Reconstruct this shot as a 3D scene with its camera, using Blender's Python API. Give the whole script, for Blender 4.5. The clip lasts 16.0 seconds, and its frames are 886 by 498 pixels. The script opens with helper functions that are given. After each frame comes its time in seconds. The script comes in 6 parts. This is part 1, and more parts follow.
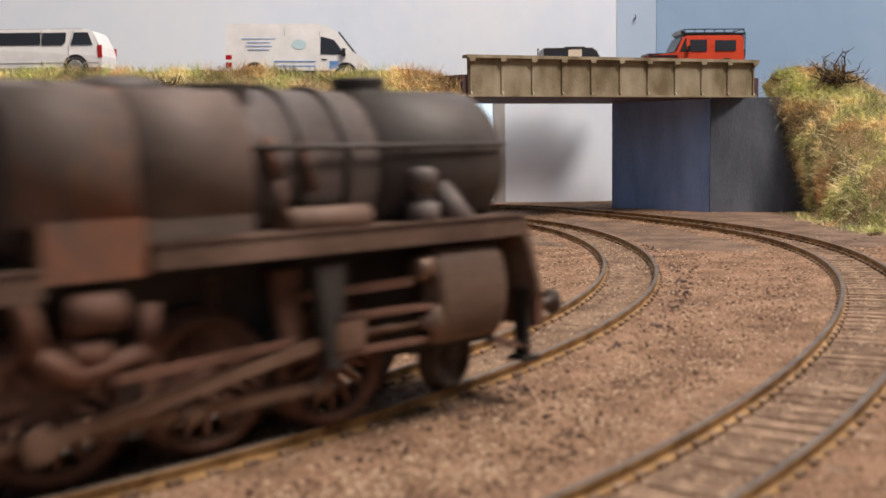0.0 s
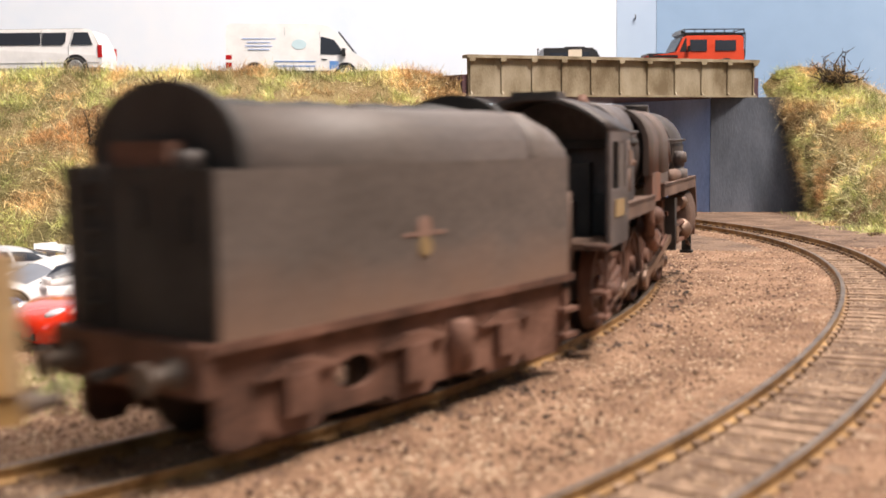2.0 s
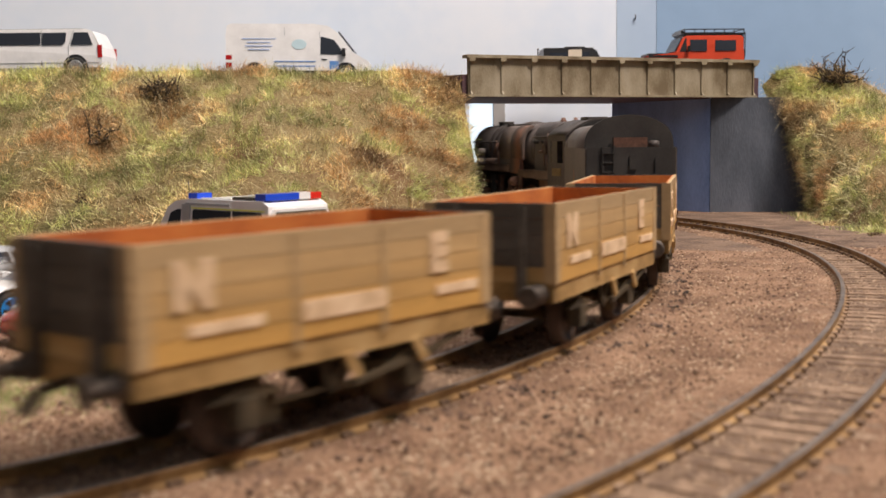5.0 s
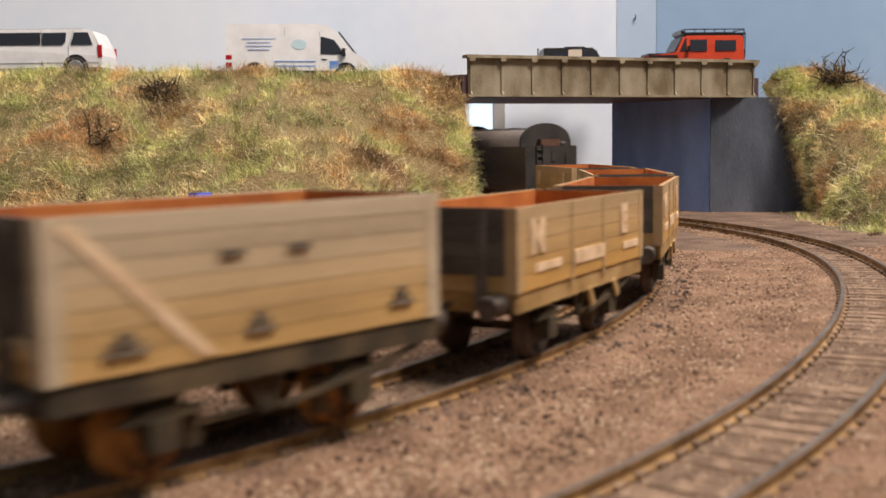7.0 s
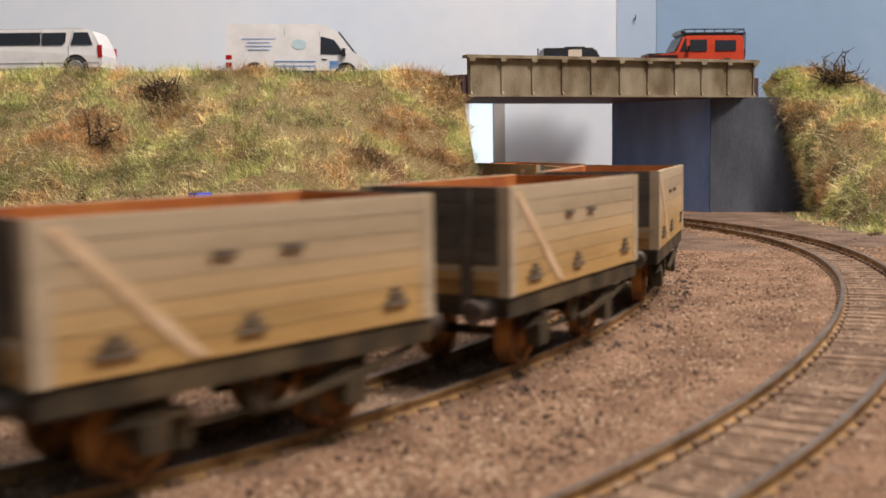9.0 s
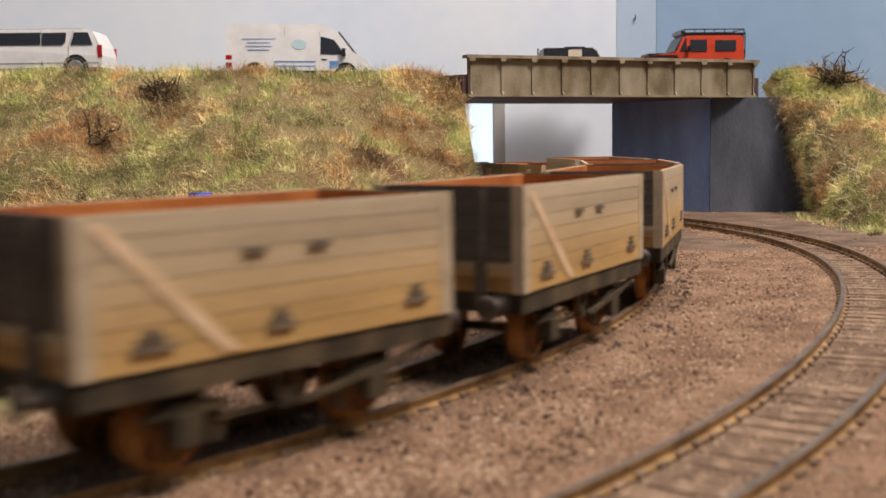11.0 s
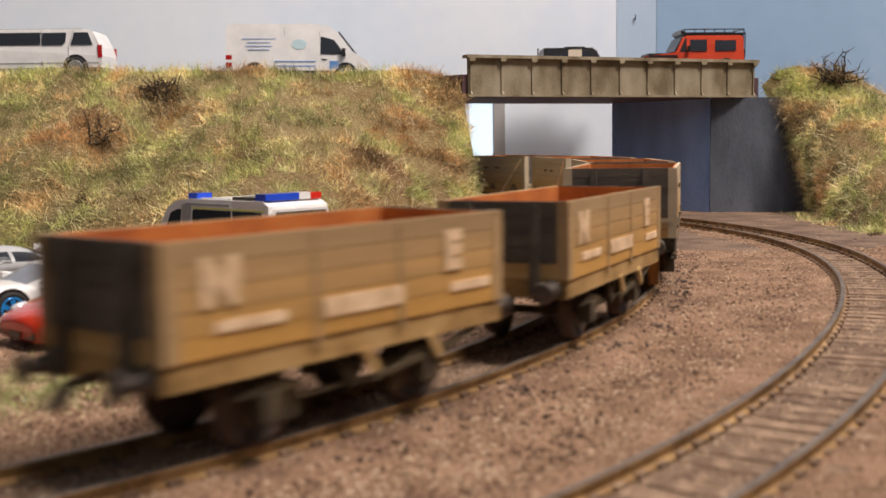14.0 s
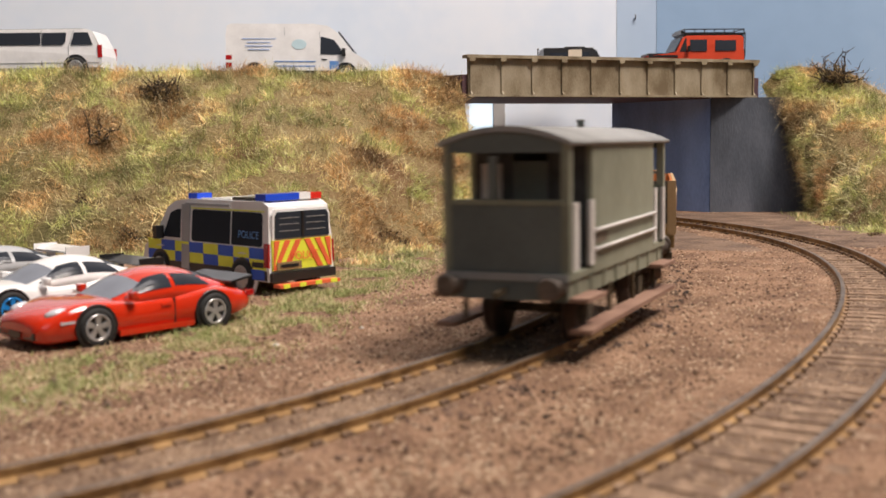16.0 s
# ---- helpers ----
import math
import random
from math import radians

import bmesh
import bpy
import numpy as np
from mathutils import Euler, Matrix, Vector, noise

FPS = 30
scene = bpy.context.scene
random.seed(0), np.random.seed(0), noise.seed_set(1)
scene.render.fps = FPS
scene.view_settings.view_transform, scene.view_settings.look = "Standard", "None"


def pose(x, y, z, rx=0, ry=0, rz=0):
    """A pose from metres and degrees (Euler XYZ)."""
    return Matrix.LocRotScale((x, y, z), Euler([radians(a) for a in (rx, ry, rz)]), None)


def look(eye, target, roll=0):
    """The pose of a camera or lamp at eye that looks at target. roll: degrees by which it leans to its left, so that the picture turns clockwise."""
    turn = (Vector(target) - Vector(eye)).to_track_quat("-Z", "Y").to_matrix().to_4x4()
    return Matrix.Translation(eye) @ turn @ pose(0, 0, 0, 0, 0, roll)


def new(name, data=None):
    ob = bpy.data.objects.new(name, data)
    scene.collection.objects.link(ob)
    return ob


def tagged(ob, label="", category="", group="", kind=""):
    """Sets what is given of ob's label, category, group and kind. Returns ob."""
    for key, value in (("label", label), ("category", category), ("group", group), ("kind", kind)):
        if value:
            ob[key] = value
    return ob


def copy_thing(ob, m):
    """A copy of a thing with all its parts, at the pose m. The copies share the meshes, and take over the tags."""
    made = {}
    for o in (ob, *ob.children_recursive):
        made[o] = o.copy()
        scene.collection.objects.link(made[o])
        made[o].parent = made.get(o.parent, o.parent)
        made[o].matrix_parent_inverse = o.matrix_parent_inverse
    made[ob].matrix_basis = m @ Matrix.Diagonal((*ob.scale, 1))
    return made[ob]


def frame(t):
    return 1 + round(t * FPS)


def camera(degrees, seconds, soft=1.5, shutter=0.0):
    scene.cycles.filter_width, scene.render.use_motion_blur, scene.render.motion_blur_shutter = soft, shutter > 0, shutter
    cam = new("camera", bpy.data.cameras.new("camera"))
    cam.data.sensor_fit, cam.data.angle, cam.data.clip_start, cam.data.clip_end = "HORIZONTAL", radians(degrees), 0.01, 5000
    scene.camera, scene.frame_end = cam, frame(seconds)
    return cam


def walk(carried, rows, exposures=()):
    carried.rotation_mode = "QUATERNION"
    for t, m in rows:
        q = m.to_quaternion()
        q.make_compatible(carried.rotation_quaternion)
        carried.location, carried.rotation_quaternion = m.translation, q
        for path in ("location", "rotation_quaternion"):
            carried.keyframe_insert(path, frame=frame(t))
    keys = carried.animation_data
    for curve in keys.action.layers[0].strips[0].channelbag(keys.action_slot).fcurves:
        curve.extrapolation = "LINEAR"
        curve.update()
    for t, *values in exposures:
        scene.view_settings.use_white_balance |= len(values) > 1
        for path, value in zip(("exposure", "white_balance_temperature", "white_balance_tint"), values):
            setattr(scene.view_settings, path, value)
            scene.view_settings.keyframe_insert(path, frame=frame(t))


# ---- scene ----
# A model railway in the usual 4 mm scale: lengths below are in millimetres, MM turns them into metres.
MM = 0.001
EYE = Vector((0, 0, 44.52)) * MM
PITCH = 0.09792

cam = camera(44.13, 16.0, soft=1.5, shutter=0.9)
CAM_POSE = look(EYE, EYE + Vector((0, math.cos(PITCH), -math.sin(PITCH))), -0.813)
EXPOSURES = [(0.0, -0.70), (0.5, -0.36), (1.0, -0.19), (1.5, -0.09), (2.0, -0.06), (2.5, -0.10), (3.0, -0.29), (3.5, -0.47), (4.0, -0.56), (7.5, -0.67), (9.0, -0.75), (13.0, -0.77), (14.5, -0.72), (16.0, -0.63)]
walk(cam, [(0.0, CAM_POSE), (16.0, CAM_POSE)], EXPOSURES)
cam.data.dof.use_dof = True
cam.data.dof.focus_distance = 0.50
cam.data.dof.aperture_fstop = 31.0

# ---- light ----
world = bpy.data.worlds.new("room_air")
scene.world = world
world.use_nodes = True
world.node_tree.nodes["Background"].inputs["Color"].default_value = (0.62, 0.72, 1.0, 1)
world.node_tree.nodes["Background"].inputs["Strength"].default_value = 0.035


def area_lamp(name, eye, target, sx, sy, watts, colour):
    data = bpy.data.lights.new(name, "AREA")
    data.shape, data.size, data.size_y, data.energy, data.color = "RECTANGLE", sx, sy, watts, colour
    ob = new(name, data)
    ob.matrix_world = look(eye, target)
    return ob


# two ceiling lamps of the railway room; an added, unseen fill for window daylight
area_lamp("ceiling_lamp", (0.60, 0.08, 1.18), (0.0, 0.42, 0.0), 0.35, 0.35, 36.0, (1.0, 0.875, 0.785))
area_lamp("ceiling_lamp", (0.22, 0.42, 1.38), (-0.05, 0.60, 0.0), 0.45, 0.45, 17.0, (1.0, 0.90, 0.86))
area_lamp("window_light", (-0.22, -1.32, 0.92), (0.0, 0.5, 0.05), 1.4, 0.8, 5.0, (0.66, 0.84, 1.0))


# ---- materials ----
def mat(name, colours, rough=0.7, metal=0.0, scale=200.0, fine=1500.0, bump=0.15, dist=0.0004, island=0.0, obj=0.0, mix=0.5, spec=0.5, streak=None, coat=0.0):
    """Procedural surface: colours (2 or 3) mixed by a coarse noise, grain by a fine one."""
    m = bpy.data.materials.new(name)
    m.use_nodes = True
    nt = m.node_tree
    b = nt.nodes["Principled BSDF"]
    b.inputs["Roughness"].default_value, b.inputs["Metallic"].default_value = rough, metal
    b.inputs["Specular IOR Level"].default_value = spec
    b.inputs["Coat Weight"].default_value = coat
    tc = nt.nodes.new("ShaderNodeTexCoord")
    mp = nt.nodes.new("ShaderNodeMapping")
    if streak:
        mp.inputs["Scale"].default_value = streak
    nt.links.new(tc.outputs["Object"], mp.inputs["Vector"])
    n1 = nt.nodes.new("ShaderNodeTexNoise")
    n1.inputs["Scale"].default_value, n1.inputs["Detail"].default_value = scale, 5
    n2 = nt.nodes.new("ShaderNodeTexNoise")
    n2.inputs["Scale"].default_value, n2.inputs["Detail"].default_value = fine, 3
    for n in (n1, n2):
        nt.links.new(mp.outputs["Vector"], n.inputs["Vector"])
    ramp = nt.nodes.new("ShaderNodeValToRGB")
    els = ramp.color_ramp.elements
    els[0].position, els[1].position = 0.33, 0.67
    cs = [tuple(c) + (1,) for c in colours]
    els[0].color, els[1].color = cs[0], cs[-1]
    for i, c in enumerate(cs[1:-1]):
        els.new(0.33 + 0.34 * (i + 1) / (len(cs) - 1)).color = c
    add = nt.nodes.new("ShaderNodeMath")
    add.operation = "MULTIPLY_ADD"
    add.inputs[1].default_value = mix * 0.5
    nt.links.new(n2.outputs["Fac"], add.inputs[0])
    sub = nt.nodes.new("ShaderNodeMath")
    sub.operation = "ADD"
    sub.inputs[1].default_value = -mix * 0.25
    nt.links.new(n1.outputs["Fac"], sub.inputs[0])
    nt.links.new(sub.outputs[0], add.inputs[2])
    last = add.outputs[0]
    for amount, kind in ((island, "geo"), (obj, "obj")):
        if amount:
            g = nt.nodes.new("ShaderNodeNewGeometry" if kind == "geo" else "ShaderNodeObjectInfo")
            out = g.outputs["Random Per Island"] if kind == "geo" else g.outputs["Random"]
            ma = nt.nodes.new("ShaderNodeMath")
            ma.operation = "MULTIPLY_ADD"
            ma.inputs[1].default_value = amount
            s2 = nt.nodes.new("ShaderNodeMath")
            s2.operation = "ADD"
            s2.inputs[1].default_value = -amount / 2
            nt.links.new(last, s2.inputs[0])
            nt.links.new(out, ma.inputs[0])
            nt.links.new(s2.outputs[0], ma.inputs[2])
            last = ma.outputs[0]
    nt.links.new(last, ramp.inputs["Fac"])
    nt.links.new(ramp.outputs["Color"], b.inputs["Base Color"])
    if bump:
        bp = nt.nodes.new("ShaderNodeBump")
        bp.inputs["Strength"].default_value, bp.inputs["Distance"].default_value = bump, dist
        nt.links.new(n2.outputs["Fac"], bp.inputs["Height"])
        nt.links.new(bp.outputs["Normal"], b.inputs["Normal"])
    return m


def plain(name, c, rough=0.4, metal=0.0, emit=0.0, coat=0.0, trans=0.0):
    m = mat(name, [tuple(v * 0.93 for v in c), tuple(min(1, v * 1.05) for v in c)], rough, metal, 120, 900, 0.03, coat=coat)
    b = m.node_tree.nodes["Principled BSDF"]
    if emit:
        b.inputs["Emission Color"].default_value = (*c, 1)
        b.inputs["Emission Strength"].default_value = emit
    b.inputs["Transmission Weight"].default_value = trans
    return m


M_GROUND = mat("sandy_ballast", [(0.141, 0.076, 0.0427), (0.227, 0.13, 0.0763), (0.317, 0.192, 0.118)], 0.95, 0, 60, 1100, 0.9, 0.0012, mix=1.3)
M_STONE = mat("ballast_grain", [(0.0912, 0.0499, 0.0274), (0.228, 0.133, 0.0752), (0.301, 0.185, 0.107), (0.511, 0.378, 0.259)], 0.9, 0, 90, 900, 0.2, island=0.6)
M_DIRT = mat("oily_ballast", [(0.036, 0.027, 0.0208), (0.144, 0.09, 0.065), (0.306, 0.18, 0.117)], 0.9, 0, 80, 900, 0.8, 0.001, mix=1.0)
M_SLEEPER = mat("sleeper_brown", [(0.128, 0.0774, 0.0474), (0.208, 0.133, 0.0836), (0.289, 0.193, 0.125)], 0.9, 0, 300, 1500, 0.4, obj=0.3)
M_RAIL = mat("rusty_rail", [(0.16, 0.085, 0.03), (0.30, 0.175, 0.07), (0.42, 0.26, 0.11)], 0.6, 0.25, 150, 1200, 0.2)
M_RAILTOP = mat("rail_head", [(0.10, 0.078, 0.062), (0.20, 0.155, 0.12)], 0.5, 0.5, 120, 1500, 0.1)
M_EARTH = mat("embankment_earth", [(0.12, 0.10, 0.035), (0.22, 0.16, 0.07), (0.14, 0.075, 0.03)], 1.0, 0, 19, 500, 0.8, 0.002)


def grass_mat(name, hues, big, small):
    """Static grass: hue drifts over broad patches, light and dark over smaller tufts, and each fibre differs a little."""
    m = bpy.data.materials.new(name)
    m.use_nodes = True
    nt = m.node_tree
    b = nt.nodes["Principled BSDF"]
    b.inputs["Roughness"].default_value, b.inputs["Specular IOR Level"].default_value = 0.6, 0.4
    tc = nt.nodes.new("ShaderNodeTexCoord")
    geo = nt.nodes.new("ShaderNodeNewGeometry")
    outs = []
    for scale, detail, amount in ((big, 4, 0.09), (small, 4, 0.22)):
        n = nt.nodes.new("ShaderNodeTexNoise")
        n.inputs["Scale"].default_value, n.inputs["Detail"].default_value = scale, detail
        nt.links.new(tc.outputs["Object"], n.inputs["Vector"])
        ma = nt.nodes.new("ShaderNodeMath")
        ma.operation = "MULTIPLY_ADD"
        ma.inputs[1].default_value = amount
        nt.links.new(geo.outputs["Random Per Island"], ma.inputs[0])
        su = nt.nodes.new("ShaderNodeMath")
        su.operation = "SUBTRACT"
        su.inputs[1].default_value = amount / 2
        nt.links.new(n.outputs["Fac"], su.inputs[0])
        nt.links.new(su.outputs[0], ma.inputs[2])
        outs.append(ma.outputs[0])
    ramp = nt.nodes.new("ShaderNodeValToRGB")
    els = ramp.color_ramp.elements
    els[0].position, els[1].position = 0.35, 0.65
    els[0].color, els[1].color = (*hues[0], 1), (*hues[-1], 1)
    for k, c in enumerate(hues[1:-1]):
        els.new(0.35 + 0.30 * (k + 1) / (len(hues) - 1)).color = (*c, 1)
    nt.links.new(outs[0], ramp.inputs["Fac"])
    val = nt.nodes.new("ShaderNodeMapRange")
    val.inputs["From Min"].default_value, val.inputs["From Max"].default_value = 0.36, 0.60
    val.inputs["To Min"].default_value, val.inputs["To Max"].default_value = 0.34, 1.35
    nt.links.new(outs[1], val.inputs["Value"])
    mul = nt.nodes.new("ShaderNodeVectorMath")
    mul.operation = "SCALE"
    nt.links.new(ramp.outputs["Color"], mul.inputs[0])
    nt.links.new(val.outputs["Result"], mul.inputs["Scale"])
    nt.links.new(mul.outputs["Vector"], b.inputs["Base Color"])
    return m


M_GRASS = grass_mat("static_grass", [(0.40, 0.24, 0.10), (0.72, 0.47, 0.22), (0.86, 0.74, 0.40), (0.60, 0.59, 0.25), (0.42, 0.48, 0.15), (0.66, 0.63, 0.27), (0.86, 0.66, 0.35), (0.60, 0.35, 0.15)], 17, 44)
M_STRAW = mat("pale_straw", [(0.55, 0.46, 0.22), (0.80, 0.72, 0.45)], 0.6, 0, 60, 300, 0.0, island=0.6, mix=0.3)
M_GRASS_LOW = mat("verge_grass", [(0.32, 0.38, 0.13), (0.52, 0.48, 0.24), (0.66, 0.53, 0.34)], 0.85, 0, 60, 300, 0.0, island=0.6, mix=0.3)
M_TWIG = mat("dark_twig", [(0.02, 0.014, 0.01), (0.07, 0.05, 0.03)], 0.8, 0, 300)
M_SCRUB = mat("brown_scrub", [(0.06, 0.04, 0.018), (0.17, 0.11, 0.045), (0.30, 0.20, 0.08)], 0.85, 0, 90, 300, 0.0, island=0.6)
M_CONC = mat("grey_concrete_paint", [(0.0513, 0.0607, 0.0783), (0.081, 0.0932, 0.119), (0.121, 0.135, 0.169)], 0.8, 0, 35, 700, 0.35, 0.0006, streak=(1.5, 1.5, 0.5))
# abutment's inner wall: bluish daylight from the gap is put into the colour
M_BLUE_LIT = mat("blue_lit_wall", [(0.182, 0.273, 0.528), (0.273, 0.392, 0.71), (0.364, 0.51, 0.855)], 0.75, 0, 22, 700, 0.25, 0.0006, streak=(1.5, 1.5, 0.5))
M_STEEL = mat("weathered_girder", [(0.16, 0.12, 0.07), (0.27, 0.225, 0.15), (0.36, 0.31, 0.225)], 0.7, 0.1, 60, 900, 0.3, streak=(1.5, 1.5, 0.7))
M_UNDER = mat("red_primer", [(0.08, 0.04, 0.05), (0.14, 0.07, 0.08)], 0.7, 0, 60)
M_ROAD = mat("road_grey", [(0.08, 0.08, 0.08), (0.14, 0.14, 0.135)], 0.9, 0, 60, 1200, 0.4)
M_SKY = mat("sky_board", [(0.70, 0.80, 0.93), (0.79, 0.86, 0.95), (0.85, 0.89, 0.95)], 0.8, 0, 4, 60, 0.05)
M_SKY_PALE = mat("pale_blue_board", [(0.44, 0.58, 0.77), (0.52, 0.66, 0.83)], 0.75, 0, 6, 60, 0.05)
M_SKY_BLUE = mat("blue_board", [(0.24, 0.37, 0.55), (0.27, 0.41, 0.60), (0.31, 0.45, 0.63)], 0.75, 0, 6, 60, 0.05)
M_ROOM = mat("room_wall", [(0.36, 0.35, 0.34), (0.42, 0.41, 0.40)], 0.9, 0, 3, 60, 0.05)
M_DAY = plain("daylight_pane", (0.80, 0.92, 1.0), 0.5, 0, 1.6)


# ---- builders ----
class Shape:
    """A bmesh in millimetres, filled with simple solids."""

    def __init__(self):
        self.bm = bmesh.new()

    def verts(self, ps):
        return [self.bm.verts.new(p) for p in ps]

    def box(self, x0, x1, y0, y1, z0, z1, m=0):
        v = self.verts([(x, y, z) for x in (x0, x1) for y in (y0, y1) for z in (z0, z1)])
        for f in ((0, 1, 3, 2), (4, 6, 7, 5), (0, 4, 5, 1), (2, 3, 7, 6), (0, 2, 6, 4), (1, 5, 7, 3)):
            self.bm.faces.new([v[i] for i in f]).material_index = m
        return self

    def bar(self, p, q, w, h, m=0):
        """A square bar from p to q, w wide and h high."""
        p, q = Vector(p), Vector(q)
        d = (q - p).normalized()
        side = d.cross(Vector((0, 0, 1)))
        side = side.normalized() if side.length > 1e-4 else Vector((0, 1, 0))
        up = side.cross(d)
        v = self.verts([e + side * a * w / 2 + up * b * h / 2 for e in (p, q) for a, b in ((-1, -1), (1, -1), (1, 1), (-1, 1))])
        for f in ((3, 2, 1, 0), (4, 5, 6, 7), (0, 1, 5, 4), (1, 2, 6, 5), (2, 3, 7, 6), (3, 0, 4, 7)):
            self.bm.faces.new([v[i] for i in f]).material_index = m
        return self

    def rod(self, p, q, r, seg=12, r2=None, m=0):
        p, q = Vector(p), Vector(q)
        d = (q - p).normalized()
        a = d.orthogonal().normalized()
        b = d.cross(a)
        r2 = r if r2 is None else r2
        rings = [self.verts([e + (a * math.cos(2 * math.pi * i / seg) + b * math.sin(2 * math.pi * i / seg)) * rr for i in range(seg)]) for e, rr in ((p, r), (q, r2))]
        for i in range(seg):
            j = (i + 1) % seg
            f = self.bm.faces.new((rings[0][i], rings[0][j], rings[1][j], rings[1][i]))
            f.material_index, f.smooth = m, True
        self.bm.faces.new(rings[0][::-1]).material_index = m
        self.bm.faces.new(rings[1]).material_index = m
        return self

    def turned(self, p, axis, profile, seg=20, m=0, hollow=False):
        """A solid of revolution: profile of (way along the axis, radius)."""
        p, d = Vector(p), Vector(axis).normalized()
        a = d.orthogonal().normalized()
        b = d.cross(a)
        rings = [self.verts([p + d * t + (a * math.cos(2 * math.pi * i / seg) + b * math.sin(2 * math.pi * i / seg)) * r for i in range(seg)]) for t, r in profile]
        for r0, r1 in zip(rings, rings[1:] + (rings[:1] if hollow else [])):
            for i in range(seg):
                j = (i + 1) % seg
                f = self.bm.faces.new((r0[i], r0[j], r1[j], r1[i]))
                f.material_index, f.smooth = m, True
        if hollow:
            return self
        self.bm.faces.new(rings[0][::-1]).material_index = m
        self.bm.faces.new(rings[-1]).material_index = m
        return self

    def prism(self, outline, axis, lo, hi, m=0, smooth=False):
        """A flat outline pushed along an axis: for "y" it holds (x, z), for "x" (y, z), for "z" (x, y)."""
        put = {"x": lambda a, b, w: (w, a, b), "y": lambda a, b, w: (a, w, b), "z": lambda a, b, w: (a, b, w)}[axis]
        r0, r1 = (self.verts([put(a, b, w) for a, b in outline]) for w in (lo, hi))
        n = len(outline)
        for i in range(n):
            j = (i + 1) % n
            f = self.bm.faces.new((r0[i], r0[j], r1[j], r1[i]))
            f.material_index, f.smooth = m, smooth
        self.bm.faces.new(r0[::-1]).material_index = m
        self.bm.faces.new(r1).material_index = m
        return self

    def loft(self, rings, closed=True, caps=True, m=0, smooth=True):
        rs = [self.verts(r) for r in rings]
        n = len(rs[0])
        for a, b in zip(rs, rs[1:]):
            for i in range(n if closed else n - 1):
                j = (i + 1) % n
                f = self.bm.faces.new((a[i], a[j], b[j], b[i]))
                f.material_index, f.smooth = m, smooth
        if caps and closed:
            self.bm.faces.new(rs[0][::-1]).material_index = m
            self.bm.faces.new(rs[-1]).material_index = m
        return self

    def bevel(self, w=0.3, seg=1, angle=35):
        es = [e for e in self.bm.edges if len(e.link_faces) == 2 and e.calc_face_angle(0) > radians(angle)]
        bmesh.ops.bevel(self.bm, geom=es, offset=w, segments=seg, affect="EDGES", clamp_overlap=True)
        return self

    def mesh(self, name, *mats):
        bmesh.ops.recalc_face_normals(self.bm, faces=self.bm.faces[:])
        for v in self.bm.verts:
            v.co *= MM
        me = bpy.data.meshes.new(name)
        self.bm.to_mesh(me)
        self.bm.free()
        for k in mats:
            me.materials.append(k)
        return me


def part(name, shape, material, parent=None, label="", at=None):
    """Links a shape as one mesh object, under a thing or a part."""
    mats = material if isinstance(material, (list, tuple)) else (material,)
    ob = new(name, shape.mesh(name, *mats))
    ob.parent = parent
    if at is not None:
        ob.matrix_basis = at
    if label:
        ob["label"] = label
    return ob


def place(x, y, z, rz=0, rx=0, ry=0):
    return pose(x * MM, y * MM, z * MM, rx, ry, rz)


def thing(name, m, label, category, group=""):
    ob = new(name)
    ob.empty_display_size = 0.01
    ob.matrix_basis = m
    return tagged(ob, label, category, group)


def raw(name, verts, faces, material, smooth=False):
    """A mesh object from numpy arrays, in millimetres."""
    me = bpy.data.meshes.new(name)
    me.from_pydata((np.asarray(verts) * MM).tolist(), [], np.asarray(faces).tolist())
    me.materials.append(material)
    if smooth:
        me.polygons.foreach_set("use_smooth", [True] * len(me.polygons))
    me.update()
    return new(name, me)


# ---- the two tracks: heading as a polynomial of the way, straight beyond both ends ----
class Track:
    def __init__(self, x0, y0, coef, lo, hi, ease):
        self.s = np.arange(-1600, 2300, 2.0)
        u = np.clip(self.s, lo, hi) / 500
        h = sum(c * u ** k for k, c in enumerate(coef))
        h = np.where(self.s > hi, h[-1] + (math.pi - h[-1]) * np.clip((self.s - hi) / ease, 0, 1), h)
        mid = (h[1:] + h[:-1]) / 2
        self.x = np.r_[0, np.cumsum(np.cos(mid) * 2)]
        self.y = np.r_[0, np.cumsum(np.sin(mid) * 2)]
        self.x += x0 - np.interp(0, self.s, self.x)
        self.y += y0 - np.interp(0, self.s, self.y)
        self.h = h

    def at(self, s):
        return np.array((np.interp(s, self.s, self.x), np.interp(s, self.s, self.y)))

    def heading(self, s):
        return np.interp(s, self.s, self.h)

    def side(self, s, o):
        """A point o to the left of the centre line."""
        h = self.heading(s)
        return self.at(s) + o * np.array((-np.sin(h), np.cos(h)))

    def carry(self, s, base, z=0):
        """The pose of a vehicle that stands on two points of the track, base apart."""
        a, b = self.at(s - base / 2), self.at(s + base / 2)
        m, d = (a + b) / 2, b - a
        return place(m[0], m[1], z, math.degrees(math.atan2(d[1], d[0])))


TRACK_A = Track(-7.737, 199.879, (0.96042, 1.18932, -0.75591, 4.19793, -9.0677, 6.11581), -115, 470, 110)
TRACK_B = Track(9.535, 116.593, (0.80161, 1.59822, -3.17897, 4.6473, -2.00619), -75, 640, 150)


# ---- ground ----
def lumps(x, y, z=0.0, size=30.0):
    return noise.noise(Vector((x / size, y / size, z)))


def ground_height(x, y):
    return -3.15 + 0.4 * lumps(x, y, 0, 35) + 0.25 * lumps(x, y, 3, 9)


